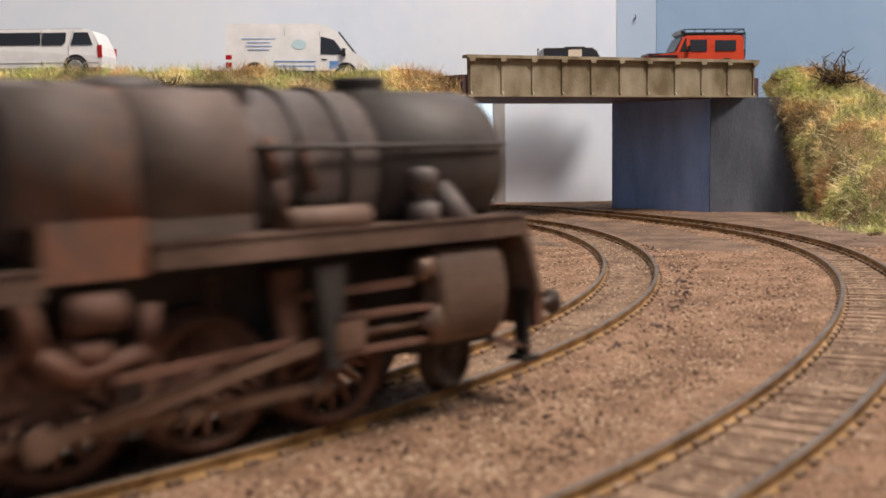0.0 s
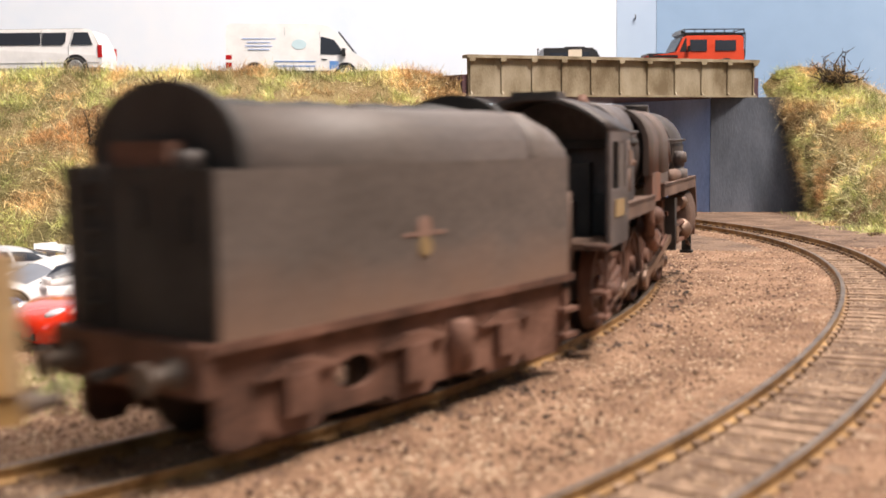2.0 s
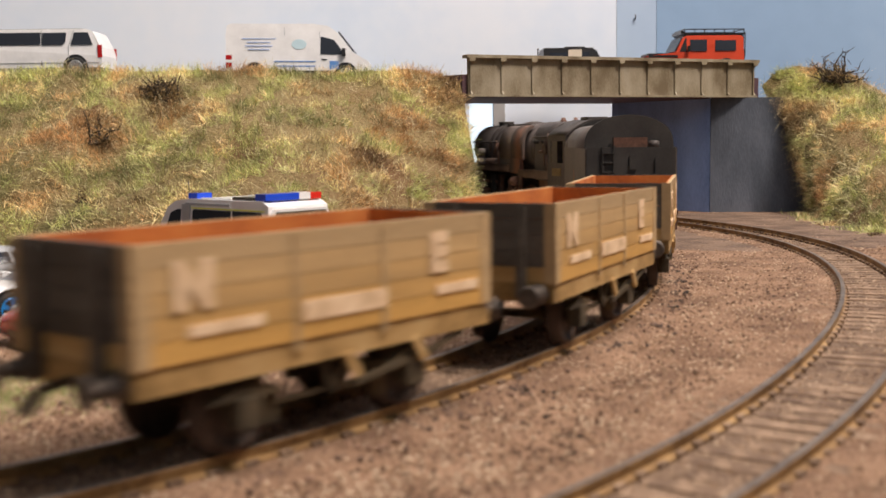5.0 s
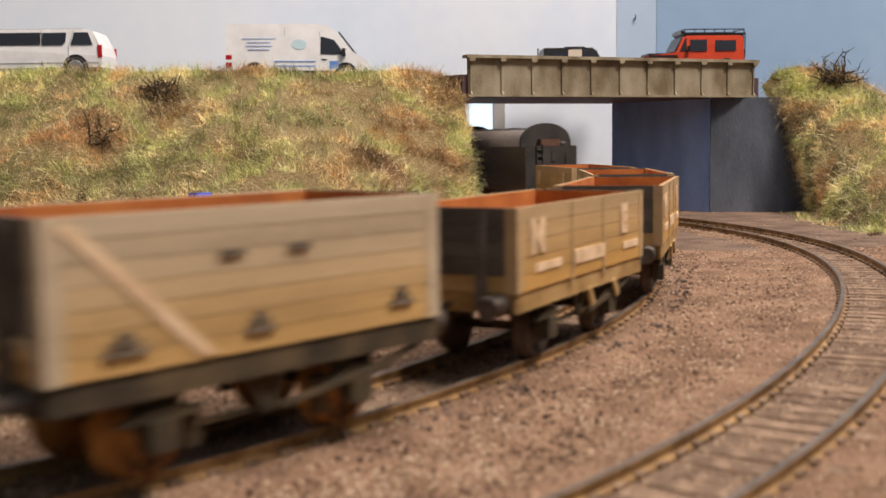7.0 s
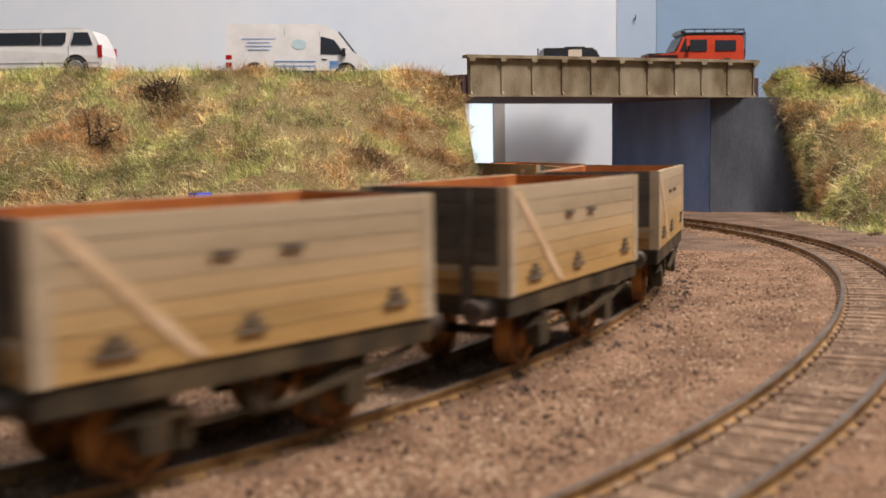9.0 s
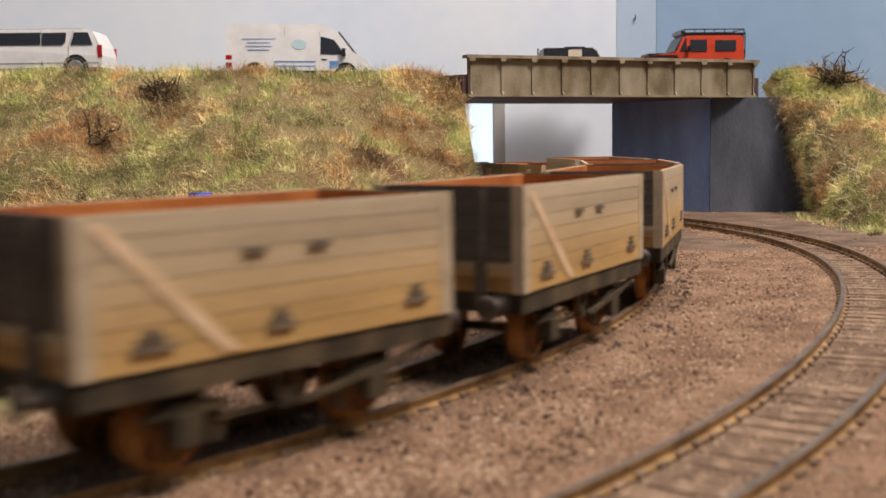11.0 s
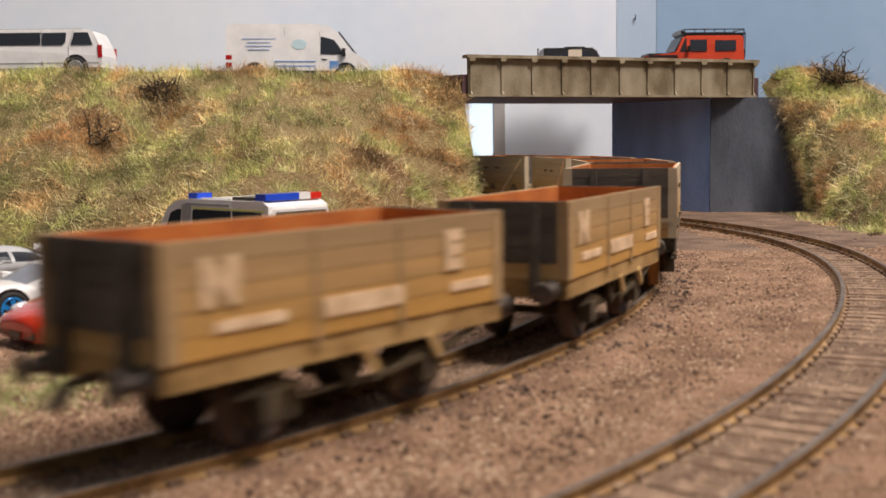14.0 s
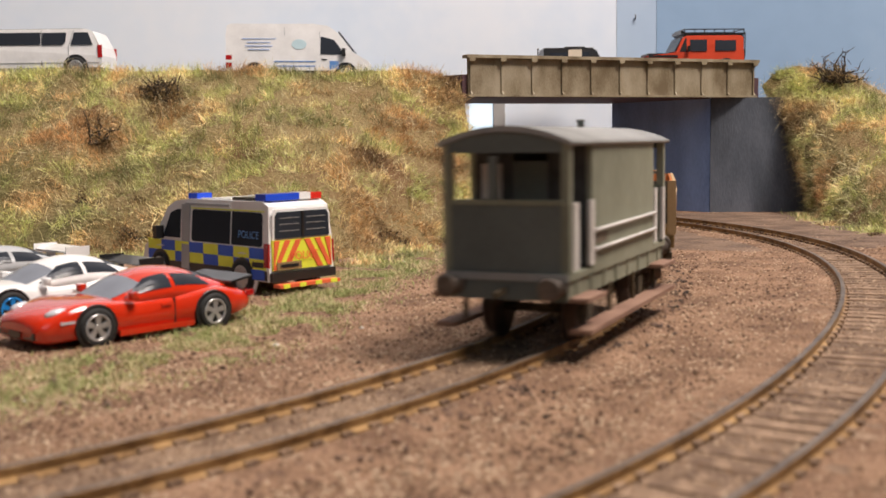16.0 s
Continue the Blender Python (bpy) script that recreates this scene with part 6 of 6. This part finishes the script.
def limousine(m):
    t = thing("limousine", m, "long white sport-utility limousine with dark windows", "car")
    W, H, tp, zb = 26.0, 24.8, 0.12, 15.0
    out = [(-56, 5), (52, 5), (53, 10), (51, 14.6), (33, 16.6), (25, 23.8), (20, 24.8), (-48, 24.8), (-51.5, 23.6), (-55.5, 15.5), (-56.4, 11)]
    part("body", slab(out, W, tp, zb), M_CAR_WHITE, t)
    for k in (-1, 1):
        P = lambda n, o, mt, pr=0.12, lb="": side_panel(t, n, o, W, tp, zb, H, k, mt, pr, lb)
        P("side_window", [(-51.6, 16.6), (-40.2, 16.6), (-42.0, 23.0), (-49.2, 23.0)], M_CAR_GLASS, 0.14, "dark rear quarter window")
        P("side_window", [(-35.5, 16.6), (-25.5, 16.6), (-25.5, 23.0), (-38.0, 23.0), (-37.4, 17.8)], M_CAR_GLASS, 0.14, "dark rear door window")
        P("side_window", rect(-24.6, 22, 16.8, 23.2), M_CAR_GLASS, 0.14, "long dark stretched side window")
        P("door_line", rect(-25.2, -24.9, 6, 24), M_CAR_BLACK, 0.2)
        P("door_line", [(-39.3, 6), (-39.0, 6), (-39.0, 15.5), (-41.6, 24), (-41.9, 24), (-39.3, 15.5)], M_CAR_SILVER, 0.2)
        P("chrome_strip", rect(-55, 50, 7.2, 7.7), M_RIM, 0.2)
        P("tail_lamp", rect(-56.4, -54.2, 10, 16.4), M_TAIL, 0.3)
        for x in (38, -42.5):
            part("wheel_arch", Shape().turned((x, k * (W / 2 - 0.5), 5.2), (0, k, 0), [(0, 6.6), (0.6, 6.5)], 24), M_CAR_BLACK, t)
            car_wheel(t, x, k * (W / 2 + 0.85), k, 5.2, M_RIM, 3.2, 8)
    part("roof_rail", Shape().box(-46, 18, -9.6, -9.0, 24.8, 25.3).box(-46, 18, 9.0, 9.6, 24.8, 25.3), M_CAR_SILVER, t)
    return t


def off_roader(m, paint, label, rack=True):
    t = thing("off_road_car", m, label, "car", "cars on the bridge")
    W, H, tp, zb = 24.0, 26.2, 0.10, 14.5
    out = [(-28, 6), (29.6, 6), (30, 14.6), (13, 16.4), (8.6, 25.2), (6, 26.2), (-26, 26.2), (-27.6, 25)]
    part("body", slab(out, W, tp, zb, 0.6), paint, t)
    part("roof", slab([(-27.6, 25.4), (7.8, 25.4), (7.2, 26.6), (-27, 26.6)], W * 0.9, 0, 0, 0.4), M_CAR_BLACK if rack else paint, t)
    for k in (-1, 1):
        P = lambda n, o, mt, pr=0.12, lb="": side_panel(t, n, o, W, tp, zb, H, k, mt, pr, lb)
        P("side_window", [(-23, 17.2), (-10.5, 17.2), (-10.5, 23.4), (-23, 23.4)], M_CAR_GLASS, 0.14)
        P("side_window", [(-5.6, 17.0), (4.5, 17.0), (4.5, 23.8), (-5.6, 23.8)], M_CAR_GLASS, 0.14)
        P("screen_edge", [(6.6, 16.8), (11.0, 16.8), (7.2, 24.8), (6.6, 24.8)], M_CAR_BLACK, 0.14)
        P("wing_top", rect(12, 29.6, 13.6, 14.9), M_CAR_BLACK, 0.14)
        for x in (19, -17):
            part("wheel_arch", Shape().turned((x, k * (W / 2 - 0.5), 5.6), (0, k, 0), [(0, 7.4), (0.9, 7.2)], 24), M_CAR_BLACK, t)
            car_wheel(t, x, k * (W / 2 + 0.8), k, 5.8, M_RIM, 3.6, 6)
        part("mirror", Shape().box(5, 6.4, *sorted((k * 12.4, k * 15)), 16.6, 20).bevel(0.3), M_CAR_BLACK, t)
        part("headlamp", Shape().turned((29.8, k * 8.2, 11), (1, 0, 0), [(0, 2), (0.5, 1.9), (0.8, 1.0)], 14), M_LAMP_GLASS, t)
    part("windscreen", Shape().prism([(13.2, 16.8), (13.6, 17.2), (9.4, 25.2), (9.0, 24.8)], "y", -10.4, 10.4), M_CAR_GLASS, t)
    part("grille", Shape().box(29.8, 30.4, -5.8, 5.8, 8.6, 13.6).bevel(0.3), M_CAR_BLACK, t)
    part("bonnet", Shape().box(12.6, 28.8, -8.5, 8.5, 15.0, 16.2).bevel(0.4), M_CAR_BLACK, t)
    part("spare_wheel", Shape().turned((-28, -2, 15), (-1, 0, 0), [(0, 5.4), (0.5, 5.8), (3, 5.8), (3.4, 5.2)], 22), M_TYRE, t)
    part("rear_ladder", Shape().bar((-28.6, 8, 14), (-28.6, 8, 28), 0.5, 0.5).bar((-28.6, 11, 14), (-28.6, 11, 28), 0.5, 0.5).bar((-28.6, 8, 18), (-28.6, 11, 18), 0.5, 0.5).bar((-28.6, 8, 22), (-28.6, 11, 22), 0.5, 0.5), M_CAR_BLACK, t)
    if rack:
        sh = Shape()
        for z in (27.4, 29.8):
            for y in (-10.4, 10.4):
                sh.bar((-28, y, z), (9 - (z - 27) * 0.8, y, z), 0.6, 0.6)
            for x in (-28, 7.5):
                sh.bar((x, -10.4, z), (x, 10.4, z), 0.6, 0.6)
        for x in np.linspace(-28, 7.5, 7):
            for y in (-10.4, 10.4):
                sh.bar((x, y, 26.4), (x, y, 29.8), 0.5, 0.5)
            sh.bar((x, -10.4, 27.4), (x, 10.4, 27.4), 0.8, 0.4)
        part("roof_rack", sh, M_CAR_BLACK, t, "black tubular roof rack")
        part("rack_floor", Shape().box(-27.5, 7.2, -10, 10, 26.6, 27.6).bevel(0.2), M_CAR_BLACK, t)
        part("light_pods", Shape().box(7.5, 9.4, -9.5, 9.5, 27.2, 29.0).bevel(0.5), M_CAR_BLACK, t)
    else:
        part("roof_pack", Shape().box(-12, 2, -8, 8, 26.5, 27.6).bevel(0.3), M_CAR_BLACK, t)
        for k in (-1, 1):
            side_panel(t, "cream_panel", rect(-10.2, -0.8, 16.4, 25.4), W, tp, zb, H, k, M_CREAM, 0.2, "cream side panel")
    return t


GZ = -3.3
def sized(k):
    return Matrix.Diagonal((k, k, k, 1))


SMALL = sized(1.04)
sports_car(place(-80.8, 280.1, GZ, -133) @ SMALL, M_CAR_RED, M_RIM, "glossy red sports coupe with silver wheels beside the track", 0.05, M_CAR_BLACK)
sports_car(place(-113.5, 311.5, GZ, -133) @ SMALL, M_CAR_WHITE, M_RIM_BLUE, "glossy white sports coupe with bright blue wheels", 1.4, M_CAR_BLACK)
sports_car(place(-146.5, 344.5, GZ, -134) @ SMALL, M_CAR_SILVER, M_RIM, "silver sports coupe with a large white rear wing", 2.2, M_CAR_WHITE)
police_van(place(-71.8, 375.6, GZ, 136) @ sized(1.075))
limousine(place(-280, 709, 88.0, 180) @ sized(1.21))
white_van(place(-95.6, 753, 85.4, 0, 0, 0.9) @ sized(1.195))
off_roader(place(168.5, 741, 82.3, 184) @ sized(1.12), M_LR_RED, "orange-red off-road car with black roof rack on the bridge")
off_roader(place(101.4, 802, 82.5, 3) @ sized(1.03), M_CAR_BLACK, "dark off-road car with cream panels on the bridge", False)


# ---- verge, soil and bushes ----
def patch(name, centre, rx, ry, turn, material, label, h=0.35, seed=1):
    """A thin uneven patch laid on the ground."""
    n, rings = 40, 9
    vs, fs = [], []
    for j in range(rings):
        for i in range(n):
            a = 2 * math.pi * i / n
            w = 1 + 0.22 * noise.noise(Vector((math.cos(a) * 1.6, math.sin(a) * 1.6, seed * 3.1)))
            f = (j + 0.02) / (rings - 1) * w
            x, y = rx * f * math.cos(a), ry * f * math.sin(a)
            c, s = math.cos(radians(turn)), math.sin(radians(turn))
            px, py = centre[0] + x * c - y * s, centre[1] + x * s + y * c
            vs.append((px, py, ground_height(px, py) + (h if j < rings - 1 else -0.6)))
    for j in range(rings - 1):
        for i in range(n):
            k = (i + 1) % n
            fs.append((j * n + i, j * n + k, (j + 1) * n + k, (j + 1) * n + i))
    return tagged(raw(name, vs, fs, material, True), label, "soil", kind="structure")


M_SOIL = mat("red_brown_soil", [(0.09, 0.045, 0.028), (0.19, 0.10, 0.065), (0.30, 0.18, 0.12)], 0.95, 0, 60, 800, 0.8, 0.001, mix=1.0)
M_PEBBLE = mat("pale_pebble", [(0.5, 0.45, 0.38), (0.75, 0.72, 0.66)], 0.6, 0, 200, island=0.6)
patch("soil_patch", (-130, 342), 102, 66, 43, M_SOIL, "red-brown trodden soil of the parking place", 0.3, 2)
patch("soil_patch", (-22, 464), 42, 22, 60, M_SOIL, "brown soil at the foot of the embankment", 0.3, 5)

# darker ballast colour that paints the lamp light's falloff towards the bridge
M_DIMMED = mat("dimmed_ballast", [(0.0976, 0.0601, 0.0398), (0.159, 0.102, 0.069), (0.239, 0.159, 0.11)], 0.95, 0, 60, 1000, 0.9, 0.0012, mix=1.3)
patch("soil_patch", (150, 580), 150, 125, 20, M_DIMMED, "grey-brown ballast towards the bridge, darkened for the lamp's falloff", 0.28, 9)


def scatter_line(line, n, spread):
    p = np.array(line, float)
    d = np.r_[0, np.cumsum(np.linalg.norm(np.diff(p, axis=0), axis=1))]
    u = RNG.random(n) * d[-1]
    xy = np.c_[np.interp(u, d, p[:, 0]), np.interp(u, d, p[:, 1])] + RNG.normal(size=(n, 2)) * spread
    keep = np.array([lumps(x, y, 7, 16) + 0.5 * lumps(x, y, 1, 6) > -0.12 for x, y in xy])
    xy = xy[keep]
    return np.c_[xy, [ground_height(x, y) for x, y in xy]]


UP = np.array((0, 0, 1.0))
VERGE = [(-138, 172), (-98, 193), (-79, 216), (-61, 245), (-47, 288), (-37, 343), (-24, 411), (-9, 474)]
pts = scatter_line(VERGE, 76000, 9.0)
blades("verge_grass", pts, np.tile(UP, (len(pts), 1)), 1.9, 0.22, M_GRASS_LOW, "short worn grass verge beside the track", 1.0)
pts = scatter_line([(-230, 470), (-170, 460), (-124, 455), (-66, 435), (-33, 427), (-7, 486)], 7000, 7.0)
blades("foot_grass", pts, np.tile(UP, (len(pts), 1)), 4.5, 0.3, M_GRASS, "long dry grass at the foot of the embankment", 0.7)
pts = scatter_line([(228, 668), (216, 645), (210, 600), (208, 550), (228, 490)], 3000, 5.0)
blades("foot_grass", pts, np.tile(UP, (len(pts), 1)), 4.0, 0.3, M_GRASS, "long dry grass at the foot of the embankment", 0.7)


def on_bank(g, u, v):
    nu, nv = g.shape[:2]
    return g[int(u * (nu - 1)), int(v * (nv - 1))]


def bush_on(g, u, v, r, n, label, fluff=True, dz=0.0):
    p = on_bank(g, u, v)
    shrub("bush", place(p[0], p[1], p[2] + dz, 0), r, n, label, 0.5, fluff)


bush_on(BANK_L, 0.682, 0.80, 13, 40, "dark tangled dry bush near the embankment crest", 2)
bush_on(BANK_L, 0.606, 0.52, 15, 7, "dark brown dry scrub on the embankment slope", 2)
bush_on(BANK_L, 0.60, 0.25, 9, 5, "low dark twiggy bush on the embankment", 2)
bush_on(BANK_L, 0.64, 0.12, 9, 6, "low dark twiggy bush at the embankment foot", 2)
bush_on(BANK_L, 0.86, 0.08, 8, 6, "dry twig pile at the embankment foot", 2)
bush_on(BANK_L, 0.92, 0.03, 8, 6, "dry twig pile at the embankment foot", 2)
bush_on(BANK_L, 0.80, 0.62, 4, 3, "small dead twig on the embankment slope", False)
bush_on(BANK_L, 0.74, 0.82, 4, 3, "small dead twig on the embankment slope", False)
for u, v in ((0.858, 0.70), (0.732, 0.72), (0.80, 0.46), (0.95, 0.30), (0.915, 0.25), (0.64, 0.22), (0.595, 0.17), (0.54, 0.42), (0.87, 0.36)):
    bush_on(BANK_L, u, v, 3.6, 2, "small dead twig on the embankment slope", False, 2.0)
bush_on(BANK_L, 0.965, 0.92, 7, 3, "bare twig at the end of the embankment", False)
bush_on(BANK_R, 0.33, 0.97, 17, 9, "bare crooked bush on top of the embankment", False)
bush_on(BANK_R, 0.34, 0.93, 16, 24, "dense brown dead scrub on the embankment top", 2)
bush_on(BANK_R, 0.10, 0.42, 7, 5, "dark scrub beside the wing wall", 2)
shrub("bush", place(206, 520, -3), 4, 5, "small dark green tuft at the embankment foot", 0.7, 2)
grains("debris", np.array([(x, y) for x, y, z in scatter_line(VERGE, 260, 9.0)]), 0.9, M_DIRT, "dark crumbs of scatter along the verge")
grains("debris", np.array([(x, y) for x, y, z in scatter_line([TRACK_A.side(s, -16.5) for s in range(-60, 340, 40)], 900, 3.0)]), 0.5, M_DIRT, "dark crumbs along the ballast shoulder", 0.0, -2.45)
grains("pebble", np.array([(x, y) for x, y, z in scatter_line(VERGE, 40, 9.0)]), 0.8, M_PEBBLE, "pale pebbles on the verge")


# ---- ballast and sleepers ----
lay_sleepers(INNER, TRACK_A, -110, 560, 6.4)
lay_sleepers(OUTER, TRACK_B, -60, 720, 6.4)


def bed_height(track, s, o, inside):
    x, y = track.side(s, o)
    z = inside if abs(o) < 8.2 else -2.42
    return x, y, z - max(0, abs(o) - 15) * 0.11 + 0.28 * lumps(x, y, 4, 9) + 0.22 * lumps(x, y, 9, 3.2)


def infill(track, s0, s1, inside, label):
    """Fine ballast that buries the sleeper ends outside the rails and fills between them up to a given height."""
    ss, os_ = np.arange(s0, s1, 2.5), np.r_[np.arange(-27, -17, 2.5), np.arange(-17, 17.1, 1.0), np.arange(19, 28, 2.5)]
    vs = [bed_height(track, s, o, inside) for s in ss for o in os_]
    n = len(os_)
    fs = [(j * n + i, j * n + i + 1, (j + 1) * n + i + 1, (j + 1) * n + i) for j in range(len(ss) - 1) for i in range(n - 1)]
    ob = raw("ballast_infill", vs, fs, M_GROUND, True)
    ob.data.materials.append(M_BED)
    mid = [abs(os_[k % (n - 1)] + 0.5) < 8.6 for k in range(len(fs))]
    ob.data.polygons.foreach_set("material_index", [int(m) for m in mid])
    tagged(ob, label, "ballast", kind="structure")
    # loose grains over it
    k = 15000
    way = s0 + 60 + (s1 - s0 - 60) * RNG.random(k) ** 1.6
    off = RNG.uniform(-26, 26, k)
    keep = [abs(abs(o) - 8.9) > 1.6 for o in off]
    pts = np.array([bed_height(track, a, o, inside) for a, o in zip(way[keep], off[keep])])
    grains("ballast", pts[:, :2], 0.32, M_STONE, "loose tan and brown ballast grains beside the rails", 0.1, pts[:, 2])


M_BED = mat("grey_brown_ballast", [(0.102, 0.0604, 0.0355), (0.183, 0.115, 0.0724), (0.264, 0.177, 0.114)], 0.95, 0, 70, 1100, 0.9, 0.0012, mix=1.2)
infill(TRACK_A, -200, 560, -2.5, "grey-brown ballast packed over the sleepers of the inner track")
infill(TRACK_B, -100, 720, -2.72, "fine brown ballast packed between the sleepers")
M_CRUMB = mat("dark_crumbs", [(0.05, 0.028, 0.016), (0.12, 0.07, 0.042), (0.20, 0.125, 0.08)], 0.95, 0, 90, 900, 0.2, island=0.6)
spots = view_points(5500, 150, 700)
spots = spots[[lumps(x, y, 11, 24) + 0.5 * lumps(x, y, 12, 7) > 0.16 for x, y in spots]]
grains("soil_crumbs", spots, 0.5, M_CRUMB, "dark brown soil crumbs scattered on the ballast")
grains("ballast", view_points(70000, 95, 780), 0.36, M_STONE, "loose tan and brown ballast grains")


# ---- what moves ----
CRANK_START = 4.01     # where the cranks stand at the start, in radians past the top


def keyed_pose(kind, numbers, way):
    """The pose, in its vehicle's space, of a wheel or rod after the train has gone that way."""
    if kind == "roll":
        at, r = numbers
        return place(*at, 0, 0, math.degrees(way / r + (CRANK_START if r == 10.0 else 0.0)))
    crank, r = 4.7, 10.0
    a = way / r + CRANK_START
    x, z = crank * math.sin(a), crank * math.cos(a)
    if kind == "coupling":
        return place(7 + x, 0, 10 + z)
    # connecting rod: its big end circles, its small end slides on the line of the cylinder
    (px, length, zc) = numbers
    drop = 10 + z - zc
    lean = math.degrees(math.asin(drop / length))
    if kind == "connecting":
        return place(px + x, 0, 10 + z, 0, 0, lean)
    return place(px + x + math.cos(radians(lean)) * length, 0, zc)


def motions():
    ts = [i * 0.25 for i in range(65)]
    fine = [i / 15 for i in range(241)]
    for ob, off, base, moving, *ahead in TRAIN:
        lead = ahead[0] if ahead else 0.0
        back = place(-lead, 0, 0)

        def stand(t):
            return TRACK_A.carry(train_way(t) + off + lead, base) @ back
        walk(ob, [(t, stand(t)) for t in ts])
        for w, kind, numbers in moving:
            if kind == "truck":
                # the leading truck swings sideways to follow the rails
                x, r, k = numbers
                rows = []
                for t in fine:
                    m = stand(t).inverted() @ TRACK_A.carry(train_way(t) + off + x * k, 6)
                    turn = math.degrees(m.to_euler().z)
                    rows.append((t, place(x, m.translation.y / MM / k, r, turn) @ pose(0, 0, 0, 0, math.degrees((train_way(t) - train_way(0)) / r / k), 0)))
                walk(w, rows)
                continue
            walk(w, [(t, keyed_pose(kind, numbers, train_way(t) - train_way(0))) for t in fine])


motions()
